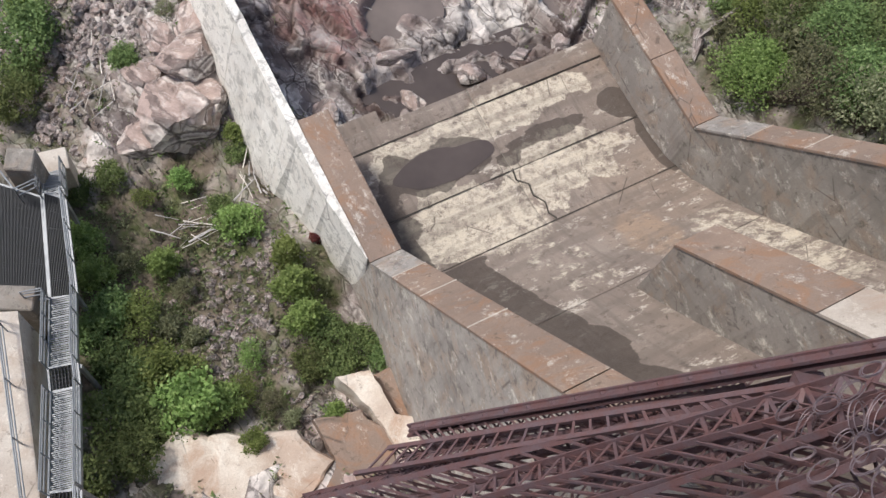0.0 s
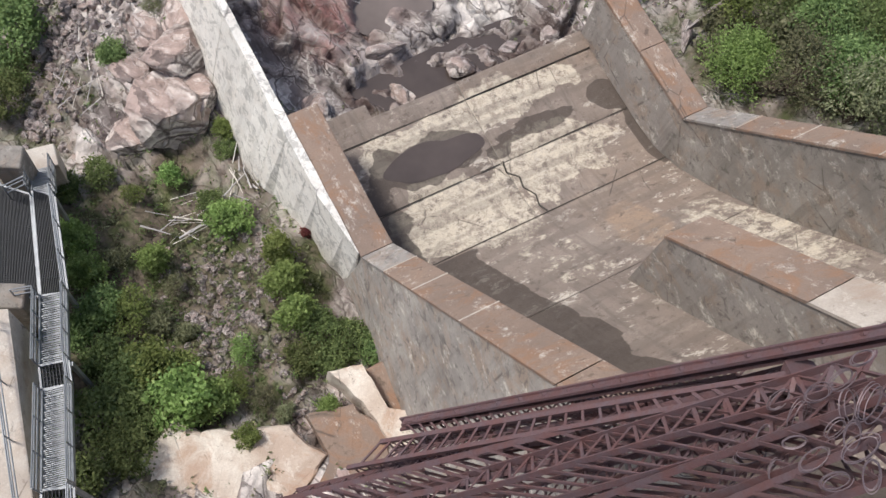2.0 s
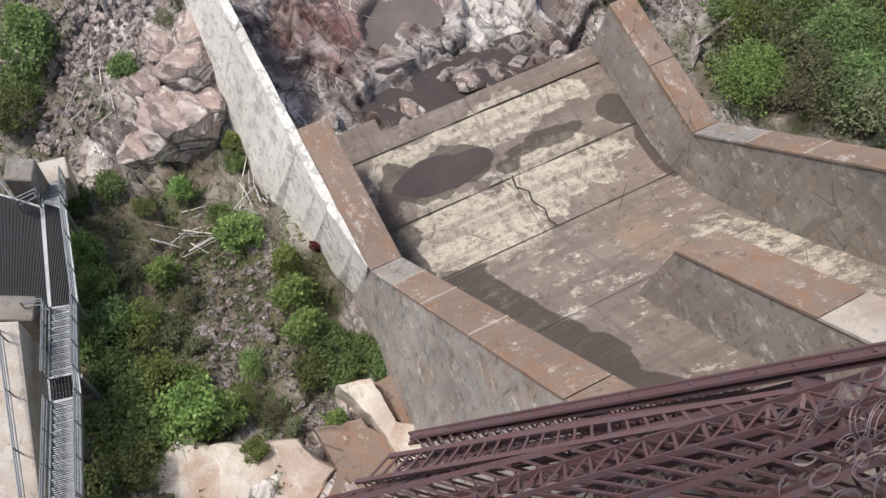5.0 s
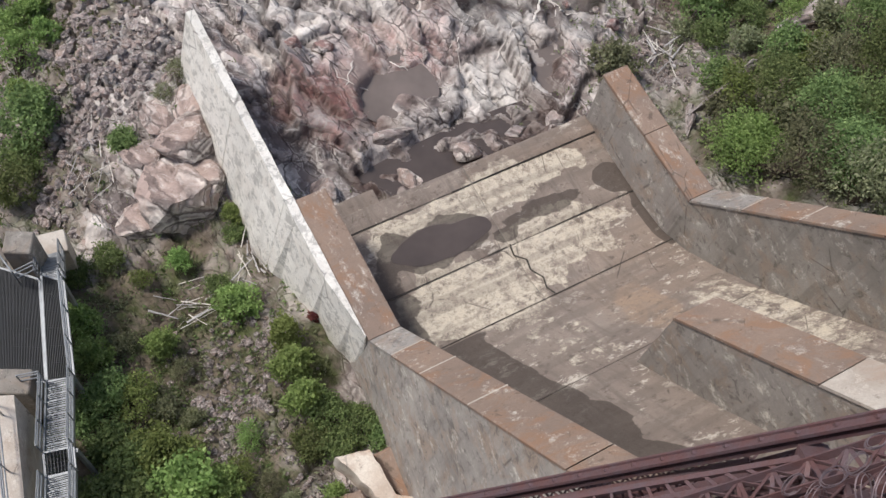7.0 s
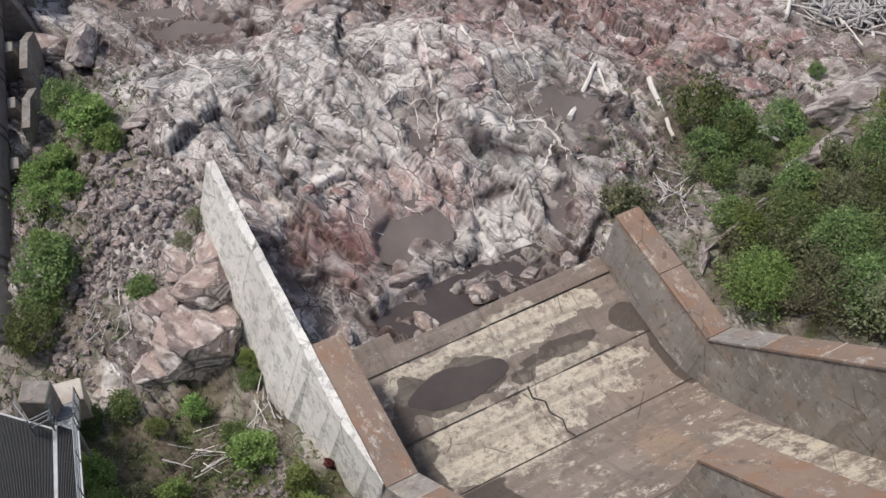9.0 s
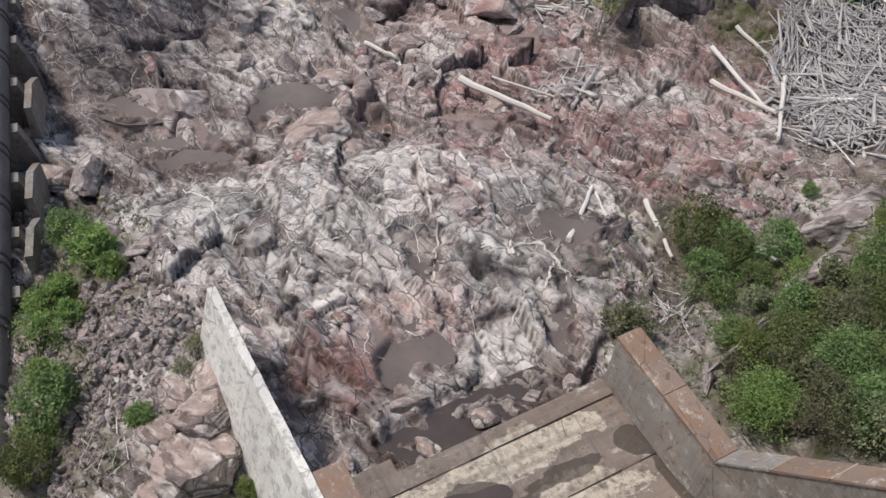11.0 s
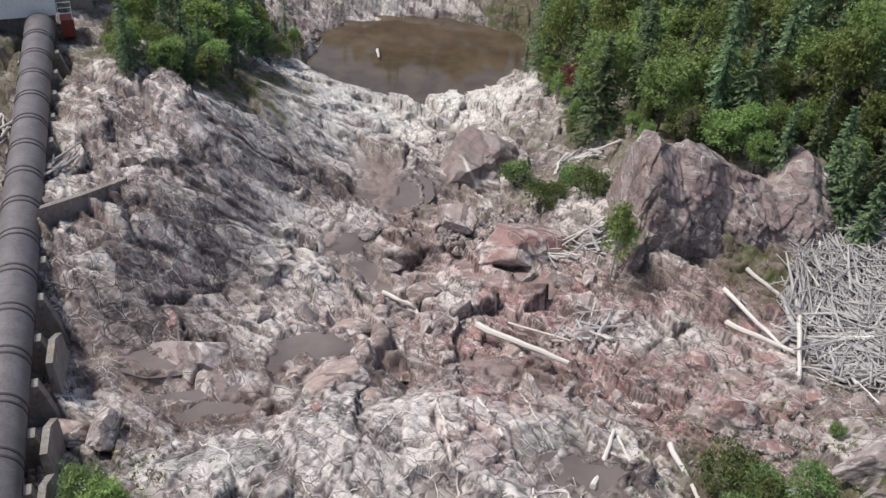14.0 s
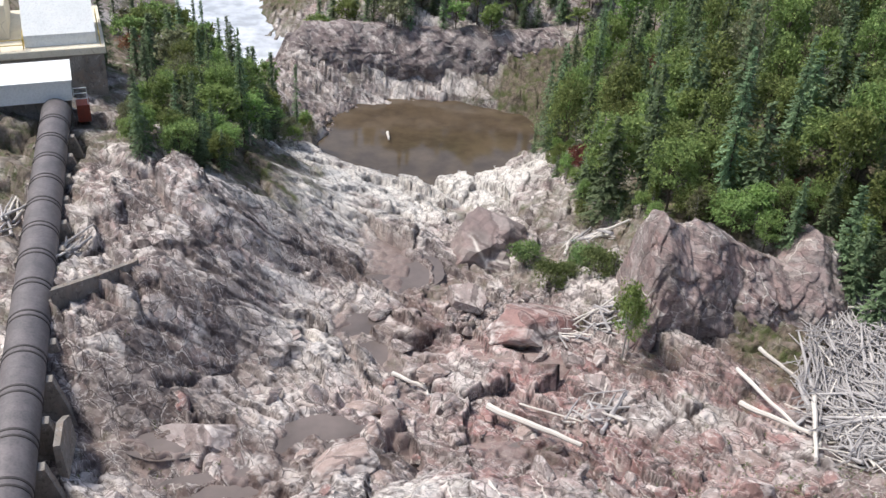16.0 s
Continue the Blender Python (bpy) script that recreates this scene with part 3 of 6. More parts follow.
def box(bm, x0, y0, z0, x1, y1, z1, m=None, bevel=0.0):
    r = bmesh.ops.create_cube(bm, size=1.0)["verts"]
    bmesh.ops.scale(bm, verts=r, vec=(x1 - x0, y1 - y0, z1 - z0))
    bmesh.ops.translate(bm, verts=r, vec=((x0 + x1) / 2, (y0 + y1) / 2, (z0 + z1) / 2))
    if bevel:
        es = {e for v in r for e in v.link_edges}
        r = list({v for f in bmesh.ops.bevel(bm, geom=list(es), offset=bevel, segments=1, affect="EDGES")["faces"] for v in f.verts} | {v for v in r if v.is_valid})
    if m is not None:
        bmesh.ops.transform(bm, matrix=m, verts=r)
    return bm


def bar(bm, a, b, w, h=None, up=(0, 0, 1)):
    """A square bar from a to b."""
    a, b = Vector(a), Vector(b)
    h = h or w
    d = (b - a).normalized()
    s = d.cross(Vector(up))
    if s.length < 1e-3:
        s = d.cross(Vector((1, 0, 0)))
    s.normalize()
    t = s.cross(d)
    vs = [bm.verts.new(p + s * (w / 2 * i) + t * (h / 2 * j)) for p in (a, b) for i, j in ((-1, -1), (1, -1), (1, 1), (-1, 1))]
    for q in ((0, 1, 2, 3), (7, 6, 5, 4), (0, 4, 5, 1), (1, 5, 6, 2), (2, 6, 7, 3), (3, 7, 4, 0)):
        bm.faces.new([vs[k] for k in q])
    return bm


def angle_iron(bm, a, b, w, th, up=(0, 0, 1)):
    """An L-shaped section from a to b."""
    a, b = Vector(a), Vector(b)
    d = (b - a).normalized()
    s = d.cross(Vector(up))
    if s.length < 1e-3:
        s = d.cross(Vector((1, 0, 0)))
    s.normalize()
    t = s.cross(d)
    prof = [(0, 0), (w, 0), (w, th), (th, th), (th, w), (0, w)]
    rings = [[bm.verts.new(p + s * (i - w / 2) + t * (j - w / 2)) for i, j in prof] for p in (a, b)]
    for k in range(6):
        bm.faces.new((rings[0][k], rings[0][(k + 1) % 6], rings[1][(k + 1) % 6], rings[1][k]))
    bm.faces.new(rings[0][::-1]); bm.faces.new(rings[1])
    return bm


def tube(bm, pts, radii, n=8, caps=True):
    """A round, tapering tube through pts."""
    pts = [Vector(p) for p in pts]
    rings = []
    for k, p in enumerate(pts):
        d = (pts[min(k + 1, len(pts) - 1)] - pts[max(k - 1, 0)]).normalized()
        s = d.cross(Vector((0, 0, 1)))
        if s.length < 1e-3:
            s = Vector((1, 0, 0))
        s.normalize()
        t = s.cross(d)
        r = radii[k] if isinstance(radii, (list, tuple)) else radii
        rings.append([bm.verts.new(p + (s * math.cos(2 * math.pi * i / n) + t * math.sin(2 * math.pi * i / n)) * r) for i in range(n)])
    for r0, r1 in zip(rings, rings[1:]):
        for i in range(n):
            bm.faces.new((r0[i], r0[(i + 1) % n], r1[(i + 1) % n], r1[i]))
    if caps:
        bm.faces.new(rings[0][::-1]); bm.faces.new(rings[-1])
    return bm


def prism(bm, outline, y0, y1):
    """A flat outline in (x, z) drawn out along y."""
    a = [bm.verts.new((x, y0, z)) for x, z in outline]
    b = [bm.verts.new((x, y1, z)) for x, z in outline]
    n = len(outline)
    bm.faces.new(a); bm.faces.new(b[::-1])
    for k in range(n):
        bm.faces.new((a[k], b[k], b[(k + 1) % n], a[(k + 1) % n]))
    bmesh.ops.recalc_face_normals(bm, faces=bm.faces[:])
    return bm


# the spillway's own axes: downstream, across, up
SPILL = Matrix(((U[0], V[0], 0, 0), (U[1], V[1], 0, 0), (0, 0, 1, 0), (0, 0, 0, 1)))

# ---------------------------------------------------------------- ground
def graded(stops):
    """Values from the first stop to the last, each (value, step) pair giving the step from there on."""
    out, v, k = [], stops[0][0], 0
    while v < stops[-1][0]:
        out.append(v)
        while k + 1 < len(stops) and v >= stops[k + 1][0]:
            k += 1
        v += stops[k][1]
    return np.array(out + [stops[-1][0]])


def grid_mesh(name, X, Y, Z, material, attrs=None, smooth=False):
    ny, nx = X.shape
    me = bpy.data.meshes.new(name)
    i = np.arange(ny * nx).reshape(ny, nx)
    f = np.stack((i[:-1, :-1], i[:-1, 1:], i[1:, 1:], i[1:, :-1]), -1).reshape(-1, 4)
    me.vertices.add(ny * nx)
    me.vertices.foreach_set("co", np.stack((X, Y, Z), -1).astype(np.float32).ravel())
    me.loops.add(f.size)
    me.loops.foreach_set("vertex_index", f.astype(np.int32).ravel())
    me.polygons.add(len(f))
    me.polygons.foreach_set("loop_start", np.arange(0, f.size, 4, dtype=np.int32))
    for k, v in (attrs or {}).items():
        a = me.attributes.new(k, "FLOAT", "POINT")
        a.data.foreach_set("value", np.clip(v, 0, 1).astype(np.float32).ravel())
    me.materials.append(material)
    me.update(calc_edges=True)
    if smooth:
        me.polygons.foreach_set("use_smooth", [True] * len(me.polygons))
    me.validate()
    return me


gx = graded([(-900, 150), (-150, 12), (-60, 2.0), (-36, 0.40), (-22, 0.15), (22, 0.24), (36, 1.2), (70, 8), (150, 150), (900, 150)])
gy = graded([(-400, 80), (-40, 6), (-4, 0.5), (4, 0.2), (17, 0.135), (62, 0.20), (84, 0.32), (108, 0.5), (140, 1.6), (200, 12), (320, 150), (1500, 150)])
GX, GY = np.meshgrid(gx, gy)
GZ, CRACK, BLOCK, SILT = land(GX, GY, True)


def ground(x, y):
    """The ground's height, read off its sheet."""
    i = min(max(int(np.searchsorted(gx, x)) - 1, 0), len(gx) - 2)
    j = min(max(int(np.searchsorted(gy, y)) - 1, 0), len(gy) - 2)
    a, b = (x - gx[i]) / (gx[i + 1] - gx[i]), (y - gy[j]) / (gy[j + 1] - gy[j])
    return float((GZ[j, i] * (1 - a) + GZ[j, i + 1] * a) * (1 - b) + (GZ[j + 1, i] * (1 - a) + GZ[j + 1, i + 1] * a) * b)


N1, N2 = fbm(GX * 0.3, GY * 0.3, 71, 4), fbm(GX * 0.9, GY * 0.9, 81, 4)


def patches(spots, sharp=2.2, rough=0.55):
    m = 0
    for s in spots:
        m = np.maximum(m, s[5] * np.clip(sharp * (bump(GX, GY, *s[:5]) + rough * N1 + 0.3 * N2 - 0.28), 0, 1))
    return m


red = patches([(-0.5, 22.6, 2.0, 2.2, 0.2, 1.0), (3.0, 33.5, 0.55, 7.0, 0.10, 0.7), (17.6, 37.3, 5, 4, 0.2, 0.8), (7.5, 56, 4, 5, 0.2, 0.6), (6.5, 47, 6, 4, 0, 0.6), (20, 46, 5, 5, 0, 0.7), (2.5, 26, 3.0, 2.4, 0.3, 0.7), (18.4, 38.3, 6, 7, 0.2, 0.6), (5.5, 39.2, 4, 2.5, 0, 0.8), (19.7, 49.3, 5, 6, 0, 0.55), (13.5, 43.4, 5, 4, 0, 0.7), (21, 49, 6, 6, 0.3, 0.8),
               (9.7, 52.5, 6, 8, 0.1, 0.5), (5, 35, 1.3, 4.5, 0.1, 0.6), (-0.4, 49.8, 6, 6, 0, 0.35), (3.8, 61.7, 6, 8, 0, 0.3)])
grey = patches([(-8, 33.6, 6, 2.4, 0.0, 1.3), (6.3, 28.6, 2.6, 1.8, 0.1, 1.0), (6, 37.5, 4, 2.5, 0.1, 1.1), (7, 33, 5, 4, 0.1, 0.8), (-1, 31, 4, 3, 0, 0.5), (6, 36, 6, 3, 0, 0.8), (-4, 29, 3, 3, 0, 0.5), (1.6, 132.7, 25, 12, 0, 0.5), (-12, 30, 4, 3, 0, 0.5)])
# the patches from y 84 to 100 paint bright sunlight onto the pool's rocks
pale = patches([(0.4, 92.7, 13, 9, 0, 1.5), (-7, 91, 7, 10, 0.2, 1.5), (-10.5, 84, 5, 7, 0.3, 1.1), (4, 100, 9, 5, 0, 1.5), (12, 100, 6, 5, 0, 1.2), (-10, 97, 5, 7, 0, 1.2), (3.0, 33.0, 0.5, 6.5, 0.10, 0.7), (-4, 36.2, 5, 0.7, -0.1, 0.7), (18.5, 46.5, 3, 3, 0.4, 0.8), (-8.6, 86.0, 6, 10, 0.3, 1), (10.5, 96.5, 6, 7, 0, 1), (-11.6, 76.1, 5, 8, 0, 0.6), (6.5, 24.5, 3, 2, 0, 0.6), (9, 27.5, 3, 2, 0, 0.45), (1, 29, 9, 6, 0.1, 0.3), (-4.3, 57.9, 6, 10, 0.3, 0.4), (3.5, 37.7, 8, 3, 0, 0.45),
                (-9, 23.5, 4, 3, 0, 0.3)])
soil = patches([(-5.5, 10.5, 5.5, 6.5, 0, 1.0), (-12, 28, 3, 5, 0, 0.9), (20, 22, 6, 9, 0.2, 1.0), (16, 33, 2.4, 3, 0, 0.6), (40.7, 73.8, 26, 30, 0, 1), (-15.4, 84.2, 7, 10, 0.2, 1),
                (21.2, 119.2, 14, 14, 0, 1), (-44.4, 81.0, 20, 60, 0, 0.9), (3.5, 189.8, 90, 50, 0, 1), (-12, 17, 4, 5, 0, 0.7), (14.1, 69.4, 5, 4, 0, 0.6), (-15.1, 108.2, 6, 6, 0, 0.6)], 3.0, 0.4)
# spots near x -15 to -11, y 46 to 57 paint the left cliff's shade
dark = patches([(-14.6, 48.7, 6, 7.5, 0.2, 1.2), (-11, 46, 5, 5, 0.2, 0.8), (-15, 57, 4, 5, 0.2, 0.7), (-6, 70, 3.5, 6, 0.5, 0.6), (24, 55.5, 8, 3, 0, 0.7), (9, 77, 5, 5, 0, 0.7), (9, 42.5, 4, 2.5, 0, 0.6), (7, 46.5, 4, 3, 0.2, 0.45), (-11.2, 56.1, 4, 7, 0.4, 0.9), (-12.6, 40.1, 4, 4, 0, 0.8), (15.5, 31, 1.8, 5, 0.1, 1.0), (24, 37, 7, 6, 0.2, 0.75), (17.5, 43.3, 6, 5, 0, 0.6), (2.5, 44.7, 6, 4, 0, 0.5), 
                (21.7, 51.2, 7, 5, 0, 0.6), (26.6, 45.1, 4, 4, 0, 0.4)])
wet_dark = patches([(p[0], p[1], p[3] * 1.7, p[4] * 1.9, p[5], 0.9) for p in POOLS] + [(0.9, 65.7, 2.5, 12, 0.15, 0.7), (0, 22.5, 4, 2, 0.4, 0.9), (15.5, 30.5, 1.2, 3, 0.2, 0.9)])
part("ground", grid_mesh("ground", GX, GY, GZ, M_rock, {"red": red, "grey": grey, "pale": pale, "soil": soil, "wet_dark": wet_dark, "dark": dark, "crack": CRACK * (1 - soil), "block": BLOCK, "silt": SILT * (1 - soil)}), None)
tagged(bpy.data.objects["ground"], "fractured pink and grey bedrock of a dry riverbed with soil banks", "ground", kind="structure")


# ---------------------------------------------------------------- water
def sheet(name, cx, cy, z, rx, ry, turn, material, label, seed=0, n=64, rough=0.22):
    bm = bmesh.new()
    rnd = random.Random(seed)
    ph = [rnd.uniform(0, 6.28) for _ in range(6)]
    c, s = math.cos(turn), math.sin(turn)
    vs = []
    for k in range(n):
        a = 2 * math.pi * k / n
        r = 1 + rough * sum(math.sin((i + 2) * a + ph[i]) / (i + 1.6) for i in range(6))
        x, y = rx * r * math.cos(a), ry * r * math.sin(a)
        vs.append(bm.verts.new((cx + x * c - y * s, cy + x * s + y * c, z)))
    bm.faces.new(vs)
    bmesh.ops.triangulate(bm, faces=bm.faces[:])
    return tagged(part(name, bm, material), label, "water", kind="structure")


sheet("pool_water", 3.8, 112.6, -18.7, 30, 17, 0.0, M_water, "still brown pool below the dry falls", 3, rough=0.05)
sheet("river_water", -31, 168.7, -18.0, 34, 42, -0.25, M_river, "pale river reaching away round the bend", 5, rough=0.03)
for k, p in enumerate(POOLS):
    sheet("rock_pool_water", p[0], p[1], p[2], p[3] * 1.5, p[4] * 1.5, p[5], M_puddle if p[1] < 22 else M_silty, "shallow dark pool caught among the rocks", 20 + k, rough=0.1)


# ---------------------------------------------------------------- spillway
def chute(u):
    return np.interp(u, [-7, 1.86, 3.58, 5.15, 6.6, 8.0, 9.2, 10.4, 20], [19.4, 8.17, 6.06, 4.32, 2.88, 1.72, 1.16, 1.0, 1.0])


def coping(u, knee=9.15, fall=1.5):
    return 4.0 + fall * max(0.0, knee - u)


RIGHT_TOP = (8.9, 1.34)


def place(bm):
    """From the spillway's axes (downstream, across, up) into the world."""
    bmesh.ops.transform(bm, matrix=SPILL, verts=bm.verts[:])
    bmesh.ops.recalc_face_normals(bm, faces=bm.faces[:])
    return bm


def floor_material():
    s = Shader("spillway_concrete")
    mid = s.noise(1.5, 9, 0.76)
    big = s.noise(0.35, 5, 0.65)
    fine = s.noise(20, 4, 0.7)
    col = s.mix(s.ramp(big, (0.36, 0.0), (0.62, 1.0)), (0.30, 0.252, 0.218), (0.225, 0.183, 0.157))
    flow = s.noise(1.0, 6, 0.7, s.stretch(0.25, 1.7, 0.25, -117), 0.5)
    col = s.mix(s.ramp(flow, (0.47, 0.0), (0.60, 0.7)), col, (0.165, 0.138, 0.122))
    col = s.mix(s.math("MULTIPLY", s.attr("rust"), s.ramp(mid, (0.36, 0.2), (0.54, 1.0))), col, (0.335, 0.245, 0.18))
    # rows of lime along the lifts of the old pours
    rows = s.noise(1.0, 9, 0.80, s.stretch(2.2, 1.0, 1.2, -117))
    rows = s.math("MULTIPLY", s.ramp(rows, (0.545, 0.0), (0.58, 0.9)), s.ramp(s.noise(0.45, 4, 0.6), (0.46, 0.15), (0.54, 1.0)))
    col = s.mix(rows, col, (0.60, 0.545, 0.475))
    lime = s.math("ADD", s.math("MULTIPLY", s.attr("pale"), 0.36), s.math("MULTIPLY", mid, 1.0))
    lime = s.math("MULTIPLY", s.ramp(lime, (0.66, 0.0), (0.74, 1.0)), s.ramp(s.noise(3.2, 8, 0.8, None, 0.4), (0.40, 0.2), (0.54, 0.95)))
    col = s.mix(lime, col, (0.64, 0.575, 0.47))
    col = s.mix(s.ramp(s.noise(2.6, 8, 0.8, s.stretch(1.0, 0.8, 1.0, -117)), (0.38, 0.8), (0.45, 0.0)), col, (0.125, 0.10, 0.088))
    lift = s.noise(1.0, 2, 0.5, s.stretch(1.6, 0.05, 1.6, -117))
    col = s.mix(s.ramp(lift, (0.54, 0.0), (0.60, 0.35)), col, (0.15, 0.125, 0.11))
    # darkens puddle stains, and the left wall's shade painted along the chute
    damp_shade = s.ramp(s.math("ADD", s.attr("wet_dark"), s.math("MULTIPLY", s.math("SUBTRACT", mid, 0.5), 0.9)), (0.42, 0.0), (0.56, 0.95))
    col = s.mix(damp_shade, col, s.mix(0.8, col, (0.045, 0.035, 0.03)))
    split = s.ramp(s.crack(0.5, s.stretch(0.6, 1.0, 0.6, -117)), (0.0, 0.9), (0.010, 0.0))
    col = s.mix(s.math("MULTIPLY", split, s.ramp(s.noise(0.5, 3), (0.56, 0.0), (0.62, 1.0))), col, (0.06, 0.05, 0.045))
    col = s.mix(s.ramp(fine, (0.32, 0.35), (0.6, 0.0)), col, (0.15, 0.125, 0.11))
    n = s.relief(mid, 0.4, 0.05)
    n = s.relief(lift, 0.3, 0.06, n)
    return s.done(col, s.math("SUBTRACT", 0.85, s.math("MULTIPLY", damp_shade, 0.2)), s.relief(fine, 0.5, 0.012, n), 0, 0.25)


M_floor = floor_material()
spillway = thing("spillway_floor", "stained and cracked concrete stilling basin and curved chute", "spillway", kind="structure")


def slab(u0, u1, v0, v1, lift=0.0, gap=0.012, step=0.12):
    u = np.linspace(u0 + gap, u1 - gap, max(2, int((u1 - u0) / step)))
    v = np.linspace(v0 + gap, v1 - gap, max(2, int((v1 - v0) / step)))
    A, B = np.meshgrid(u, v)
    n1, n2 = fbm(A * 0.9, B * 0.9, 91, 4), fbm(A * 0.35, B * 0.35, 95, 3)
    Z = chute(A) + lift + 0.012 * n1
    edge = np.minimum(np.minimum(A - u0, u1 - A), np.minimum(B - v0, v1 - B)) < gap * 1.5
    Z = np.where(edge, Z - 0.05, Z)
    def blot(cu, cv, ru, rv, turn=0.0, r=0.5):
        return np.clip(6.0 * (bump(A, B, cu, cv, ru, rv, turn) + r * n1 - 0.32), 0, 1)
    # last row: strips by the left wall, damp with its shade painted in
    wet_dark = np.maximum.reduce([blot(12.3, 10.7, 0.95, 2.0), blot(11.6, 13.0, 0.3, 0.5), blot(12.0, 15.0, 0.4, 2.2) * 0.7, blot(11.9, 18.2, 0.8, 1.2), blot(9.6, 18.3, 1.6, 0.30),
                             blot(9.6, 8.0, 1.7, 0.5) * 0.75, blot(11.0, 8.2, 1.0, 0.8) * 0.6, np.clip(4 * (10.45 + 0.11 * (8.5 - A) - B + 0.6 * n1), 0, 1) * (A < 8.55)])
    pale = np.maximum.reduce([blot(10.2, 10.2, 1.6, 2.2), blot(10.6, 14.5, 1.4, 3.0) * 0.8, blot(13.3, 13.5, 0.8, 5.5), blot(9.6, 12.0, 1.6, 3.0) * 0.6, blot(6.4, 12.2, 1.6, 1.2) * 0.45, blot(3.6, 17.0, 2.5, 2.0) * 0.6,
                             blot(13.2, 8.4, 0.7, 1.2) * 0.5])
    rust = np.maximum.reduce([blot(6.0, 15.3, 1.6, 0.8), blot(13.8, 16, 1.0, 4) * 0.3, blot(8.0, 16.5, 2.0, 3.0) * 0.25, blot(3, 15.5, 2.0, 0.8) * 0.5])
    P = A[..., None] * U + B[..., None] * V
    part("floor_slab", grid_mesh("floor_slab", P[..., 0][::-1], P[..., 1][::-1], Z[::-1], M_floor, {"wet_dark": wet_dark[::-1], "pale": pale[::-1], "rust": rust[::-1]}, True), None, spillway)


for v0, v1 in ((7.05, 12.9), (12.9, 18.45)):
    slab(8.6, 11.1, v0, v1)
    slab(11.1, 13.95, v0, v1, 0.006)
    slab(13.95, 14.75, v0, v1, 0.10 if v0 > 10 else 0.04)
slab(5.0, 8.6, 7.05, 18.45, 0.02)
slab(-7.0, 5.0, 7.05, 18.45, 0.03, step=0.16)
slab(14.75, 15.6, 7.0, 9.6, -0.55)
bm = bmesh.new()
prof = [(14.73, -3.0), (14.73, 0.93)] + [(u, float(chute(u)) - 0.09) for u in np.linspace(14.0, -6.9, 60)] + [(-6.9, -3.0)]
part("footing", place(prism(bm, prof, 7.0, 18.5)), M_conc_grey, spillway, "dark concrete in the joints below the slabs")
sheet("puddle_water", 3.84, 15.85, 1.022, 1.85, 0.72, 0.478, M_puddle, "dark puddle lying in the stilling basin", 41, rough=0.14)
# the broken edge of the sill and the crack across the basin
rnd = random.Random(4)
bm = bmesh.new()
pts = [(11.15 + 0.0, 12.95), (10.7, 12.85), (10.35, 13.2), (9.9, 13.1), (9.45, 13.35), (9.0, 13.2), (8.65, 13.3)]
for (u0, v0), (u1, v1) in zip(pts, pts[1:]):
    bar(bm, (u0, v0, float(chute(u0)) + 0.012), (u1, v1, float(chute(u1)) + 0.012), 0.045 + rnd.random() * 0.05, 0.02)
part("crack", place(bm), M_joint, spillway, "dark crack across the slab")
for u0 in (8.6, 11.1, 13.95):
    bm = bmesh.new()
    for k in range(14):
        a, b = 7.2 + k * 0.8, 7.2 + (k + 1) * 0.8
        if rnd.random() < 0.25 and u0 > 9:
            continue
        bar(bm, (u0, a, float(chute(u0)) + 0.016), (u0, b, float(chute(u0)) + 0.016), 0.016 + 0.022 * rnd.random(), 0.012)
    part("joint", place(bm), M_joint, spillway, "open dark joint between slabs")


def loft(bm, sections, closed=True):
    """Skin a row of like sections (lists of points)."""
    rings = [[bm.verts.new(p) for p in s] for s in sections]
    n = len(rings[0])
    for r0, r1 in zip(rings, rings[1:]):
        for k in range(n):
            bm.faces.new((r0[k], r0[(k + 1) % n], r1[(k + 1) % n], r1[k]))
    bm.faces.new(rings[0]); bm.faces.new(rings[-1][::-1])
    return bm


def side_wall(name, label, v_in, v_out, stations, base, batter, knee=9.15, fall=1.5):
    w = thing(name, label, "wall", kind="structure")
    s = 1 if v_out > v_in else -1
    secs = []
    for u in stations:
        zt, zf, zb = coping(u, knee, fall) - 0.16, float(chute(u)) - 0.4, base(u)
        secs.append([(u, v_in, zf), (u, v_in, zt), (u, v_out, zt), (u, v_out + s * batter * (zt - zb), zb), (u, v_in, zb)])
    cut = stations.index(knee)
    for a, b in ((0, cut + 1), (cut, len(secs))):
        bm = bmesh.new()
        part("wall_body", place(loft(bm, secs[a:b])), (M_conc_lime if a == 0 else M_conc_grey) if s > 0 else M_conc, w)
    return w


left = side_wall("spillway_wall_left", "battered concrete training wall with a rust-brown coping", 7.1, 6.12, [14.62, 11.8, 9.15, 6.6, 4.75, 4.7, 2, -3.5, -6.5], lambda u: -3.5 if u > 8 else 0.0, 0.10)
right = side_wall("spillway_wall_right", "concrete training wall streaked white with lime", 18.42, 19.35, [14.62, 11.8, 8.9, 6.6, 3.4, 0, -3.5, -6.5], lambda u: -2.5, 0.05, *RIGHT_TOP)


def coping_run(wall, v0, v1, cuts, mats, top=(9.15, 1.5)):
    for (u0, u1), m in zip(zip(cuts, cuts[1:]), mats):
        bm = bmesh.new()
        us = np.linspace(u0 - 0.015, u1 + 0.015, 5)
        secs = []
        for u in us:
            c = coping(u, *top)
            secs.append([(u, v0, c - 0.16), (u, v0, c - 0.02), (u, v0 + 0.05, c), (u, v1 - 0.05, c), (u, v1, c - 0.02), (u, v1, c - 0.16)])
        part("coping_slab", place(loft(bm, secs)), m, wall)


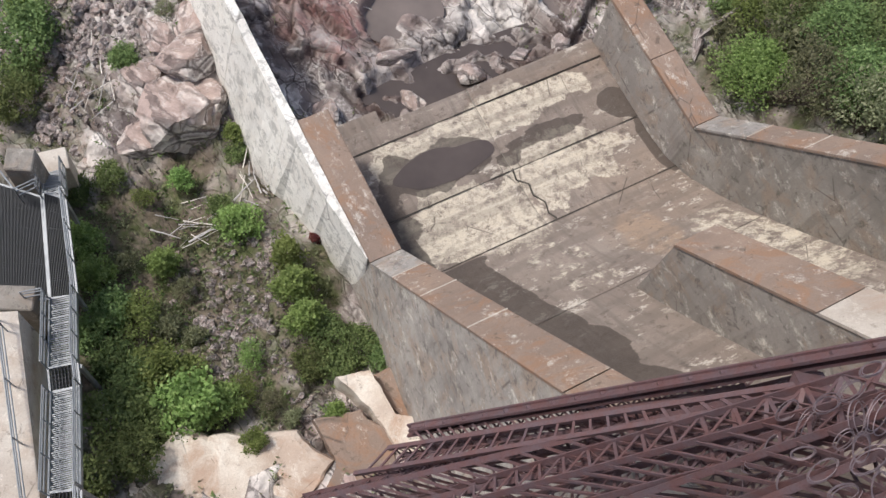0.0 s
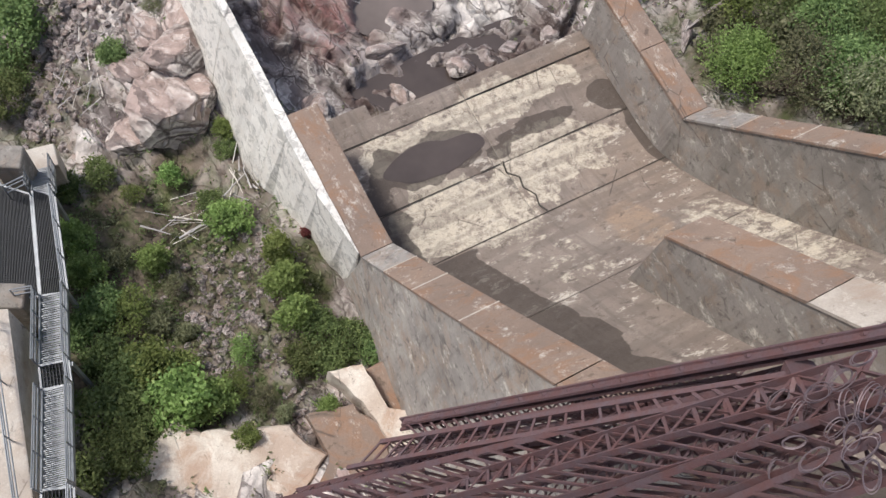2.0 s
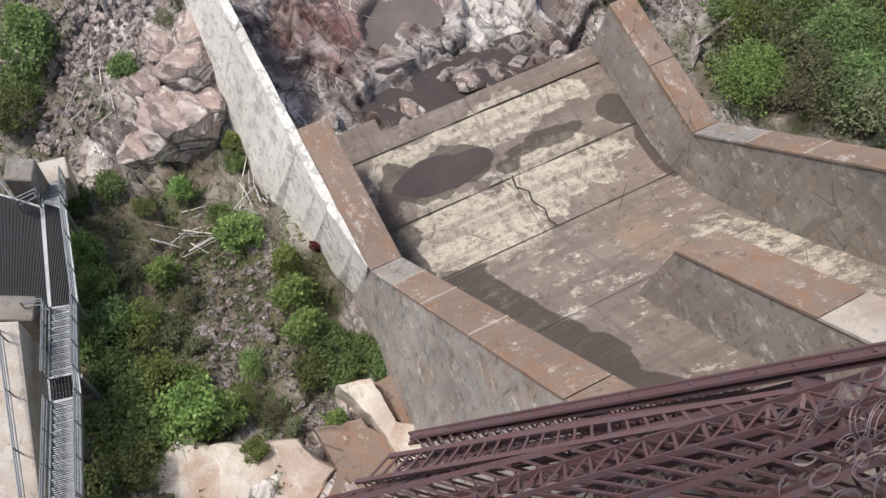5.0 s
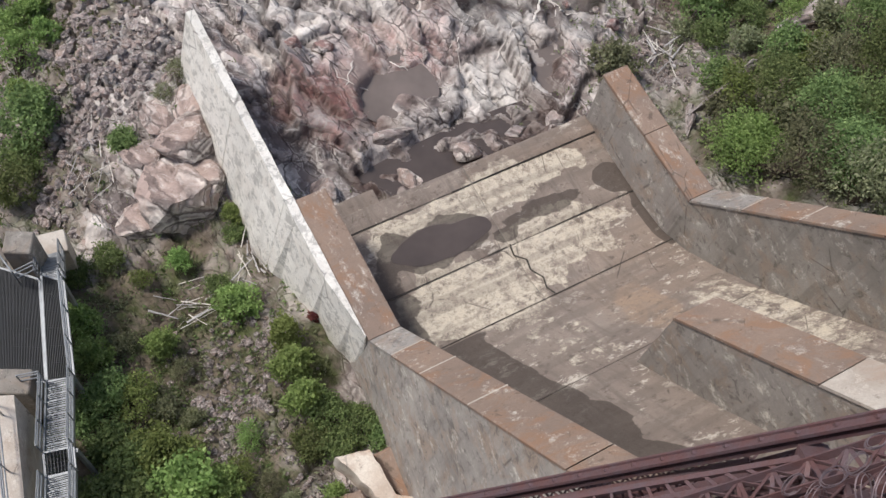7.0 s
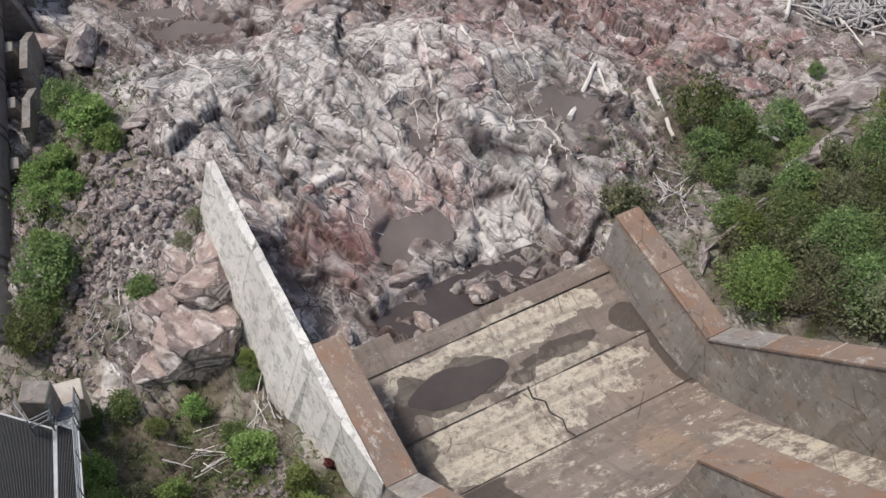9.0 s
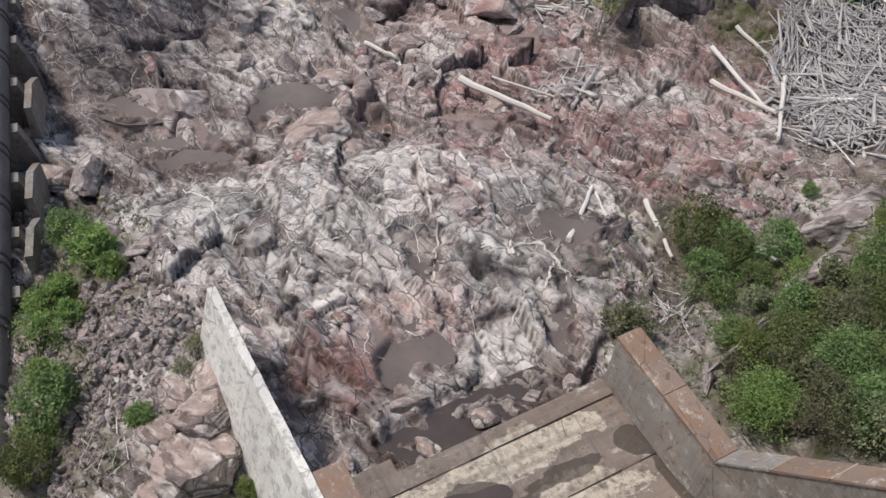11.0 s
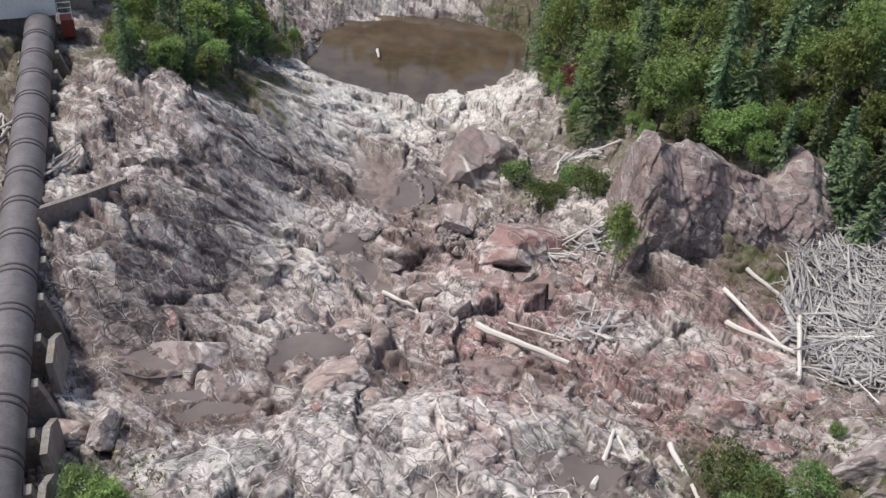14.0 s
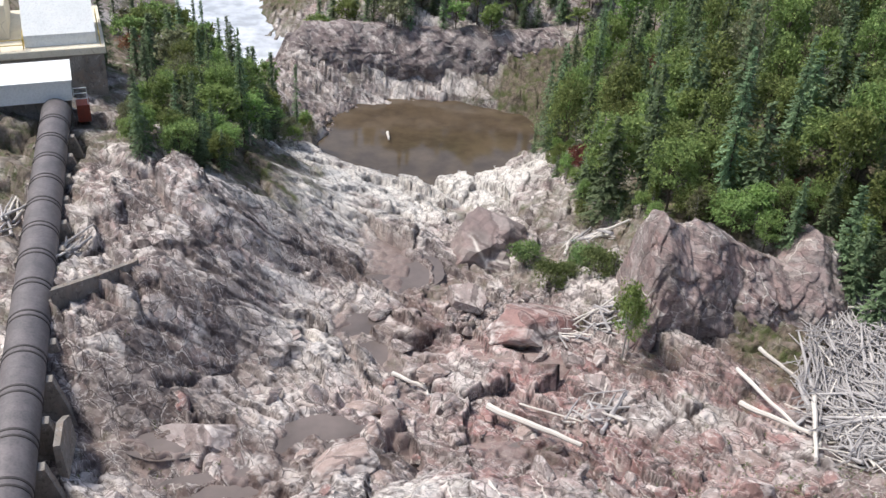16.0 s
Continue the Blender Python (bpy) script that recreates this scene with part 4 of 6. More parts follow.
coping_run(left, 6.06, 7.16, [14.64, 9.15, 7.9, 6.5, 4.6, 1.8, -2.5, -6.5], [M_conc_rust, M_conc, M_conc_rust, M_conc_rust, M_conc_rust, M_conc_rust, M_conc_rust])
coping_run(right, 18.36, 19.41, [14.64, 11.8, 8.9, 7.2, 5.6, 3.6, 0, -6.5], [M_conc_rust, M_conc_rust, M_conc, M_conc_rust, M_conc_rust, M_conc_rust, M_conc_rust], RIGHT_TOP)
# pale lime joints across the copings
for wall, v0, v1, cuts, top in ((left, 6.05, 7.17, (7.9, 6.5, 4.6), (9.15, 1.5)), (right, 18.35, 19.42, (7.2, 5.6, 3.6), RIGHT_TOP)):
    for u in cuts:
        bm = bmesh.new()
        bar(bm, (u, v0, coping(u, *top) + 0.008), (u, v1, coping(u, *top) + 0.008), 0.045, 0.02, (0.8, 0, 0.6))
        part("lime_joint", place(bm), M_conc_pale, wall)

apron = thing("apron_wall", "thin limewashed concrete wall running out onto the rocks", "wall", kind="structure")
for k, (u0, u1) in enumerate(((23.1, 18.9), (18.9, 14.7), (14.7, 9.3))):
    bm = bmesh.new()
    secs = []
    for u in np.linspace(u0 - 0.01, u1 + 0.01, 8):
        zt = 4.04 + 0.05 * math.sin(u * 3.1)
        zb = -5.0 if u < 20.5 else -4.0
        vo = 5.72 + 0.30 * min(1.0, max(0.0, (11.5 - u) / 2.2))
        secs.append([(u, vo, zt), (u, 6.04, zt), (u, 6.04 + 0.02 * (zt - zb), zb), (u, vo - min(0.20, max(0.02, 0.03 * (u - 8.5))) * (zt - zb) - 0.10 * math.sin(u * 5.3), zb)])
    part("wall_panel", place(loft(bm, secs)), M_conc_white, apron)

pier = thing("divider_pier", "concrete divider pier with a rust-streaked sloping top", "pier", kind="structure")
ptop = lambda u: 8.9 + 1.17 * (4.5 - u)
bm = bmesh.new()
part("pier_body", place(loft(bm, [[(u, 13.0, float(chute(u)) - 0.5), (u, 13.0, ptop(u) - 0.15), (u, 14.35, ptop(u) - 0.15), (u, 14.35, float(chute(u)) - 0.5)] for u in (4.62, 2.6, 0.7, -2, -6)])), M_conc_lime, pier)
for (u0, u1), m in zip(((4.64, 1.0), (1.0, -0.2), (-0.2, -3), (-3, -6)), (M_conc_rust, M_conc_pale, M_conc_rust, M_conc_rust)):
    bm = bmesh.new()
    part("coping_slab", place(loft(bm, [[(u, 12.95, ptop(u) - 0.15), (u, 12.95, ptop(u) - 0.01), (u, 14.40, ptop(u) - 0.01), (u, 14.40, ptop(u) - 0.15)] for u in (u0 - 0.012, (u0 + u1) / 2, u1 + 0.012)])), m, pier)

# dam behind and the footings at its toe
dam = thing("dam_wall", "old concrete dam face under the service bridge", "dam", kind="structure")
for v0, v1 in ((-60, 6.0), (6.0, 19.6), (19.6, 70)):
    bm = bmesh.new()
    part("dam_block", place(prism(bm, [(-6.4, -6), (-7.0, 19.0), (-12, 19.0), (-14, -6)], v0, v1)), M_conc_grey, dam)


def footing(label, outline, z0, z1, m, seed, wear=0.10, tilt=(0, 0)):
    """A cast block with a worn, uneven edge; its outline runs round in plan."""
    r = random.Random(seed)
    pts = []
    for (x0, y0), (x1, y1) in zip(outline, outline[1:] + outline[:1]):
        n = max(2, int(math.hypot(x1 - x0, y1 - y0) / 0.16))
        for k in range(n):
            x, y = x0 + (x1 - x0) * k / n, y0 + (y1 - y0) * k / n
            d = Vector((x * 1.1, y * 1.1, seed))
            pts.append((x + wear * 1.5 * noise.fractal(d, 1, 2, 5), y + wear * 1.5 * noise.fractal(d + Vector((9, 0, 0)), 1, 2, 5)))
    cx, cy = sum(p[0] for p in pts) / len(pts), sum(p[1] for p in pts) / len(pts)
    bm = bmesh.new()
    rings = []
    for drop, grow in ((z1 - z0, 1.10), (0.35, 1.02), (0.07, 1.0), (0.0, 0.965), (0.0, 0.80), (0.0, 0.55), (0.0, 0.25)):
        ring = []
        for x, y in pts:
            a, b = cx + (x - cx) * grow, cy + (y - cy) * grow
            up = 0.06 * noise.fractal(Vector((a * 0.9, b * 0.9, seed)), 1, 2, 5) + tilt[0] * (a - cx) + tilt[1] * (b - cy)
            ring.append(bm.verts.new((a, b, z1 - drop + up)))
        rings.append(ring)
    n = len(pts)
    for r0, r1 in zip(rings, rings[1:]):
        for k in range(n):
            bm.faces.new((r0[k], r0[(k + 1) % n], r1[(k + 1) % n], r1[k]))
    bm.faces.new(rings[-1])
    bmesh.ops.recalc_face_normals(bm, faces=bm.faces[:])
    tagged(part("toe_footing", bm, m), label, "footing", kind="structure")


footing("pale concrete terrace at the dam's toe, sunlight painted into its colour", [(-5.95, 4.1), (-5.2, 5.2), (-4.42, 6.07), (-3.57, 5.65), (-2.3, 5.75), (-0.95, 5.95), (-0.35, 5.3), (0.3, 5.0), (-0.9, 3.3), (-1.2, -3.0), (-7.6, -3.0)], -2, 2.3, M_terrace, 1)
footing("rust-brown weathered concrete block", [(-0.45, 6.25), (1.08, 6.61), (1.98, 5.86), (2.6, 3.0), (-0.4, 2.6), (0.36, 5.0)], -2, 2.34, M_conc_rust, 2, 0.07)
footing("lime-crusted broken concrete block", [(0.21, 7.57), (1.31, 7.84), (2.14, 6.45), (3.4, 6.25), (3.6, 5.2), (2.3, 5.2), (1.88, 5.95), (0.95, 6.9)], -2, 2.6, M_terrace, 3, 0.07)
footing("rust-brown sloping concrete apron beside the wall", [(1.36, 7.9), (2.5, 8.3), (4.5, 6.6), (5.2, 3.5), (4.0, 3.0), (3.45, 6.28), (2.2, 6.52)], -2, 2.3, M_conc_rust, 4, 0.05, (0.12, -0.10))

# ---------------------------------------------------------------- plants
def quads_mesh(name, centres, size, material, rng, aspect=0.6, flat=0.45, along=None):
    """Small leaves, one quad each, at the centres."""
    n = len(centres)
    a = rng.normal(size=(n, 3)) if along is None else along + 0.35 * rng.normal(size=(n, 3))
    a /= np.linalg.norm(a, axis=1)[:, None] + 1e-9
    up = rng.normal(size=(n, 3)) * (1 - flat) + np.array((0, 0, 1)) * flat * 2
    b = np.cross(up, a)
    b /= np.linalg.norm(b, axis=1)[:, None] + 1e-9
    s = (size * rng.uniform(0.6, 1.4, n))[:, None]
    v = np.stack((centres - a * s, centres - b * s * aspect, centres + a * s, centres + b * s * aspect), 1).reshape(-1, 3)
    me = bpy.data.meshes.new(name)
    me.vertices.add(4 * n)
    me.vertices.foreach_set("co", v.astype(np.float32).ravel())
    me.loops.add(4 * n)
    me.loops.foreach_set("vertex_index", np.arange(4 * n, dtype=np.int32))
    me.polygons.add(n)
    me.polygons.foreach_set("loop_start", np.arange(0, 4 * n, 4, dtype=np.int32))
    me.materials.append(material)
    me.update(calc_edges=True)
    return me


def crown_points(rng, clumps, per, rx, rz, zc, spread, lobes=5, hollow=0.35):
    """Leaf places in clumps over an uneven, lobed crown."""
    lob = rng.normal(size=(lobes, 3)); lob /= np.linalg.norm(lob, axis=1)[:, None]
    d = rng.normal(size=(clumps, 3)); d /= np.linalg.norm(d, axis=1)[:, None]
    d[:, 2] = np.where(d[:, 2] < -0.5, -d[:, 2], d[:, 2])
    reach = 0.46 + 0.58 * np.max(np.clip(d @ lob.T, 0, 1) ** 3, axis=1) + 0.08 * rng.normal(size=clumps)
    r = reach * rng.uniform(hollow, 1, clumps) ** 0.45
    c = d * r[:, None] * np.array((rx, rx, rz)) + np.array((0, 0, zc))
    p = np.repeat(c, per, 0) + rng.normal(size=(clumps * per, 3)) * spread * np.array((1, 1, 0.6))
    return c, p[p[:, 2] > 0.03]


def shrub(name, label, seed, h, w, leaf, leaves=2600, stems=6, size=0.062, group="shrubs", category="shrub"):
    rng = np.random.default_rng(seed)
    t = thing(name, label, category, group=group)
    clumps = max(20, leaves // 18)
    c, p = crown_points(rng, clumps, 18, w / 2, h * 0.52, h * 0.5, 0.062 * w, 9)
    bm = bmesh.new()
    for k in range(stems):
        q = c[rng.integers(len(c))]
        tube(bm, [(0.05 * k, 0.03 * k, -0.15), (q[0] * 0.4, q[1] * 0.4, q[2] * 0.5), tuple(q)], [0.028, 0.018, 0.006], 5)
    part("woody_base", bm, M_bark, t)
    part("foliage", quads_mesh("foliage", p, size, leaf, rng), None, t)
    return t


def broadleaf(seed, h, w, leaf, label, clumps=120, per=24, bark=None, size=0.135):
    rng = np.random.default_rng(seed)
    t = thing("broadleaf_tree", label, "tree", group="trees on the bank")
    c, p = crown_points(rng, clumps, per, w / 2, h * 0.42, h * 0.58, 0.062 * w, 10)
    bm = bmesh.new()
    lean = rng.normal(size=2) * 0.15
    top = Vector((lean[0], lean[1], h * 0.85))
    tube(bm, [(0, 0, -0.4), (lean[0] * 0.3, lean[1] * 0.3, h * 0.35), tuple(top)], [0.13, 0.09, 0.02], 7)
    part("trunk", bm, bark or M_bark, t)
    bm = bmesh.new()
    for k in range(12):
        q = c[rng.integers(len(c))]
        z0 = h * (0.25 + 0.035 * k)
        tube(bm, [(lean[0] * z0 / h, lean[1] * z0 / h, z0), tuple(q * 0.6 + np.array((0, 0, z0)) * 0.4), tuple(q)], [0.045, 0.025, 0.008], 5)
    part("branchwork", bm, bark or M_bark, t)
    part("crown", quads_mesh("crown", p, size, leaf, rng, 0.65, 0.5), None, t)
    return t


def spruce(seed, h, w, label, coarse=1.0):
    rng = np.random.default_rng(seed)
    t = thing("spruce_tree", label, "tree", group="trees on the bank")
    bm = bmesh.new()
    tube(bm, [(0, 0, -0.4), (0, 0, h * 0.5), (0, 0, h)], [0.12, 0.07, 0.012], 6)
    part("trunk", bm, M_bark, t)
    cs, al = [], []
    z = 0.08 * h
    while z < h:
        f = 1 - z / h
        for k in range(int(5 + 6 * f)):
            a = rng.uniform(0, 2 * math.pi)
            L = (0.20 + w / 2 * f ** 0.8) * rng.uniform(0.65, 1.15)
            d = np.array((math.cos(a), math.sin(a), -0.28 + 0.25 * (1 - f)))
            m = max(2, int(L / (0.16 * coarse)))
            for q in range(m):
                s = (q + 0.6) / m
                cs.append(np.array((0, 0, z)) + d * L * s + rng.normal(size=3) * 0.04 - np.array((0, 0, 0.1 * s * s * L)))
                al.append(d + np.array((-d[1], d[0], 0)) * rng.choice((-0.8, 0, 0.8)))
        z += (0.15 + 0.12 * f) * (0.6 + 0.4 * coarse)
    part("crown", quads_mesh("crown", np.array(cs), 0.19 + 0.08 * (coarse - 1), M_needle, rng, 0.5, 0.75, np.array(al)), None, t)
    return t


def stand(proto, x, y, s=1.0, turn=0.0, dz=0.0, sz=None):
    m = Matrix.Translation((x, y, ground(x, y) + dz)) @ pose(0, 0, 0, 0, 0, turn) @ Matrix.Diagonal((s, s, sz or s, 1))
    return copy_thing(proto, m)


SHRUBS = [shrub("willow_shrub", "leafy bright green willow shrub on rubble", 1, 1.5, 1.6, M_leaf_bright),
          shrub("willow_shrub", "dense green alder shrub among stones", 2, 1.5, 1.9, M_leaf, 2200),
          shrub("willow_shrub", "tall bright green sapling clump", 3, 2.2, 1.5, M_leaf_bright, 2400),
          shrub("willow_shrub", "sparse dull olive shrub with dry stems", 4, 1.3, 1.8, M_leaf_grey, 1700, 14),
          shrub("willow_shrub", "small shrub turned orange red", 5, 1.0, 0.8, M_leaf_dry, 800, 5),
          shrub("willow_shrub", "broad mid-green shrub at the foot of the bank", 6, 1.7, 2.3, M_leaf, 2600),
          shrub("willow_shrub", "loose yellow-green shrub with thin upright stems", 7, 2.0, 1.9, M_leaf_bright, 1500, 16, 0.05),
          shrub("willow_shrub", "thin grey-green shrub with bare twigs", 8, 1.8, 2.0, M_leaf_grey, 1300, 22, 0.05),
          shrub("willow_shrub", "large spreading green willow thicket on the bank", 9, 3.2, 3.6, M_leaf, 5200, 14, 0.06),
          shrub("willow_shrub", "large bright yellow-green willow on the bank", 10, 2.8, 3.4, M_leaf_bright, 5200, 12, 0.06),
          shrub("willow_shrub", "large grey-green thicket with bare grey stems", 11, 3.4, 3.2, M_leaf_grey, 3200, 30, 0.06)]
rnd = random.Random(12)


def shrubs(rows, protos, s0=1.0):
    for x, y, d in rows:
        p = SHRUBS[rnd.choice(protos)]
        s = s0 * d * rnd.uniform(0.92, 1.08)
        stand(p, x, y, s, rnd.uniform(0, 360), -0.05, s * rnd.uniform(0.85, 1.15))


# between the stair and the spillway
shrubs([(-3.35, 13.59, 1.05), (-8.60, 12.87, 1.0), (-8.08, 11.48, 0.85), (-5.60, 15.43, 0.65), (-4.09, 6.61, 1.25), (-5.54, 7.85, 1.15), (-2.13, 5.51, 0.6), (0.30, 6.57, 0.6), (-3.82, 17.43, 0.6), (-3.40, 6.81, 0.9), (-4.64, 7.96, 0.9), (-5.81, 11.98, 0.8)], (0, 0, 2))
shrubs([(-1.29, 10.90, 1.0), (-0.85, 9.77, 0.9), (-1.55, 12.05, 0.85)], (2,))
shrubs([(-6.39, 6.44, 1.15), (-6.90, 8.27, 1.0), (-7.35, 10.11, 0.95), (1.85, 8.70, 0.7), (1.08, 9.09, 0.8), (0.34, 8.32, 0.75), (-0.50, 8.25, 0.7), (-8.21, 15.54, 0.7), (-9.26, 15.02, 0.65), (-5.77, 4.92, 0.9), (-6.70, 4.17, 0.9), (-4.16, 14.44, 0.6), (-0.08, 9.48, 0.7), (-8.09, 20.04, 0.5), (-5.81, 7.24, 0.9), (-7.86, 9.25, 0.8), (-4.91, 6.05, 0.8), (-3.68, 16.72, 0.5)], (1, 5))
shrubs([(-6.41, 9.97, 0.9), (-5.04, 11.14, 0.5), (-2.47, 8.49, 0.55), (-1.79, 6.84, 0.5), (-5.43, 9.59, 0.7), (-6.85, 14.76, 0.5), (-1.05, 6.40, 0.4), (2.83, 5.67, 0.5), (-7.30, 11.99, 0.6), (-2.73, 7.26, 0.6), (-4.46, 9.38, 0.5)], (3, 7, 6))
shrubs([(-0.64, 12.88, 0.65)], (4,))
# along the pipe
shrubs([(-11.91, 29.82, 1.5), (-13.75, 31.75, 1.1), (-10.78, 28.47, 0.9), (-13.36, 25.38, 1.2), (-12.07, 21.99, 1.2), (-13.91, 27.33, 1.1), (-13.17, 28.18, 0.9), (-12.67, 23.38, 1.0), (-12.44, 20.57, 1.0), (-12.52, 18.92, 1.0), (-6.17, 22.75, 0.6), (-6.60, 21.81, 0.5), (-8.05, 20.02, 0.7), (-12.19, 26.36, 0.8)], (1, 5, 0, 6, 7))
# the right bank beside the spillway
shrubs([(11.50, 25.41, 1.35)], (3,))
shrubs([(15.31, 19.66, 0.95), (16.2, 20.3, 0.7)], (9,))
shrubs([(15.52, 22.36, 1.0), (17.34, 20.82, 1.3), (19.39, 24.83, 1.1), (14.92, 20.82, 1.0)], (0, 3))
shrubs([(16.98, 18.40, 0.9), (18.29, 18.26, 0.95), (18.35, 20.91, 0.9), (20.29, 20.11, 1.1), (18.23, 16.7, 0.9), (17.15, 22.5, 0.8), (21.09, 22.95, 1.0), (19.44, 23.4, 0.9), (21.46, 25.8, 0.9), (20.0, 17.6, 1.0), (22.6, 21.2, 1.0), (23.4, 24.6, 1.0)], (8, 8, 10))
shrubs([(15.99, 22.95, 1.1), (15.65, 24.13, 1.0), (18.33, 25.20, 1.1), (17.21, 26.30, 1.0), (15.97, 26.94, 0.9), (20.2, 26.5, 1.1)], (1, 3, 5, 6, 7))
shrubs([(16.13, 29.07, 1.2), (17.25, 29.65, 0.9), (19.43, 29.78, 1.1), (15.27, 27.9, 0.8), (19.2, 27.6, 0.9), (17.80, 28.14, 0.8), (23.18, 28.73, 1.3)], (1, 3, 5, 6, 7))
# down the valley
shrubs([(12.09, 65.60, 1.6), (10.66, 71.25, 1.4), (13.23, 65.69, 1.0), (22.19, 34.14, 0.5), (15.54, 64.72, 1.5), (14.64, 67.13, 1.4), (16.31, 31.46, 1.3), (17.66, 30.27, 1.1)], (1, 5))

BROAD = [broadleaf(21, 7.5, 4.6, M_tree, "leafy green broadleaf tree on the slope"), broadleaf(22, 8.5, 4.2, M_leaf_bright, "light green poplar on the slope", 90, 24, M_birch),
         broadleaf(23, 7.0, 5.2, M_tree, "broad dark green broadleaf tree"), broadleaf(24, 8.0, 4.0, M_leaf_grey, "greyish green thin broadleaf tree", 70, 22, M_birch),
         broadleaf(25, 6.0, 4.4, M_leaf_dry, "young tree turned autumn red", 60, 20)]
SPRUCE = [spruce(31, 9.0, 3.3, "tall dark green spruce tree"), spruce(32, 7.5, 3.4, "full dark green spruce tree"), spruce(33, 10.0, 2.9, "slender dark spruce tree")]
FAR_BROAD = [broadleaf(41 + k, 7.5, 4.6, m, "distant green broadleaf tree across the pool", 55, 16, None, 0.24) for k, m in enumerate((M_tree, M_leaf_bright, M_tree, M_leaf_grey))]
FAR_SPRUCE = [spruce(51, 9.5, 2.7, "distant dark spruce tree across the pool", 1.9), spruce(52, 8.0, 2.8, "distant full spruce tree across the pool", 1.9)]
stand(BROAD[1], 15.14, 53.39, 0.62, 40, 0, 0.78)
stand(BROAD[1], 15.85, 54.82, 0.5, 140, 0, 0.6)


def inside(x, y, poly):
    c = False
    for (x0, y0), (x1, y1) in zip(poly, poly[1:] + poly[:1]):
        if (y0 > y) != (y1 > y) and x < (x1 - x0) * (y - y0) / (y1 - y0) + x0:
            c = not c
    return c


def wood(poly, gap, mix, s0, seed, tall=1.0, broad=None, needle=None):
    r = random.Random(seed)
    xs, ys = [p[0] for p in poly], [p[1] for p in poly]
    x = min(xs)
    while x < max(xs):
        y = min(ys)
        while y < max(ys):
            a, b = x + r.uniform(-0.45, 0.45) * gap, y + r.uniform(-0.45, 0.45) * gap
            if inside(a, b, poly):
                kind = r.random()
                if kind < mix[0]:
                    stand(r.choice(needle or SPRUCE), a, b, s0 * r.uniform(0.6, 1.1), r.uniform(0, 360), -0.1, s0 * tall * r.uniform(0.6, 1.15))
                elif kind < 0.985:
                    stand((broad or BROAD)[r.choices((0, 1, 2, 3), mix[1])[0]], a, b, s0 * r.uniform(0.65, 1.1), r.uniform(0, 360), -0.2, s0 * tall * r.uniform(0.6, 1.1))
                else:
                    stand(BROAD[4], a, b, s0 * 0.6, 0)
            y += gap
        x += gap


wood([(15.4, 111.3), (16.3, 105.3), (16.6, 91.3), (15.8, 79.4), (18.2, 70.3), (22.2, 66.2), (31.3, 65.0), (36.2, 59.8), (46.2, 54.6), (56.6, 64.3), (59.6, 98.3), (48.1, 122.6), (27.5, 123.1), (18.7, 120.3)], 3.1, (0.5, (4, 2.2, 3, 1.4)), 1.12, 5, 1.15)
wood([(19.2, 66.3), (24.1, 62.0), (31.1, 60.5), (38.1, 56.8), (58.2, 48.3), (62.6, 60.2), (36.4, 66.9), (24.3, 68.2)], 2.3, (0.3, (3, 3, 2, 1)), 0.72, 15)
for k, (x, y) in enumerate(((31.28, 57.08), (32.09, 54.66), (30.90, 58.76), (33.41, 57.54))):
    stand(SPRUCE[k % 3], x, y, 0.9, 50 * k, -0.1, 0.8)
wood([(-23.5, 77.5), (-21.6, 71.9), (-15.6, 72.2), (-13.1, 76.2), (-14.5, 84.2), (-23.3, 86.4)], 1.75, (0.25, (3, 4, 2, 3)), 0.62, 6)
wood([(-23.3, 86.4), (-14.5, 84.2), (-12.0, 94.1), (-14.2, 103.2), (-23.1, 104.4)], 2.2, (0.5, (2, 4, 1, 2)), 1.0, 7)
wood([(-12.4, 97.1), (-8.8, 105.0), (-11.2, 109.1), (-14.2, 104.2)], 1.6, (0.0, (0, 1, 0, 3)), 0.48, 8)
wood([(-23.1, 104.4), (-13.8, 103.1), (-11.2, 109.1), (-14.0, 116.1), (-24.8, 116.5)], 2.6, (0.6, (2, 3, 1, 2)), 0.8, 18, 1.0, FAR_BROAD, FAR_SPRUCE)
wood([(-32.0, 104.7), (-24.0, 104.4), (-20.9, 118.3), (-28.6, 130.5), (-36.5, 126.8)], 3.0, (0.45, (2, 3, 1, 2)), 0.95, 9, 1.0, FAR_BROAD, FAR_SPRUCE)
wood([(-12.5, 131.9), (1.5, 130.9), (19.6, 130.3), (31.7, 127.0), (48.2, 126.6), (50.6, 140.5), (12.1, 143.5), (-11.2, 143.1)], 2.9, (0.5, (3, 3, 2, 1)), 0.9, 10, 1.0, FAR_BROAD, FAR_SPRUCE)
wood([(14.1, 79.4), (16.2, 72.4), (19.2, 66.8), (21.7, 67.2), (17.9, 79.3), (17.8, 103.3), (16.0, 107.3), (14.9, 103.4), (15.5, 91.4)], 2.1, (0.12, (3, 3, 2, 2)), 0.42, 19)
wood([(-78.0, 122.0), (-50.5, 119.2), (-53.2, 176.2), (-76.8, 176.9)], 6.5, (0.8, (3, 2, 2, 1)), 1.1, 11, 1.0, FAR_BROAD, FAR_SPRUCE)

# the first of each kind takes its own place on the right bank
for k, p in enumerate(SHRUBS + BROAD + SPRUCE + FAR_BROAD + FAR_SPRUCE):
    x, y = (26 + 1.8 * k, 26) if k < len(SHRUBS) else (48 + 1.5 * k, 66 + 2 * k)
    p.matrix_world = Matrix.Translation((x, y, ground(x, y) - 0.1))

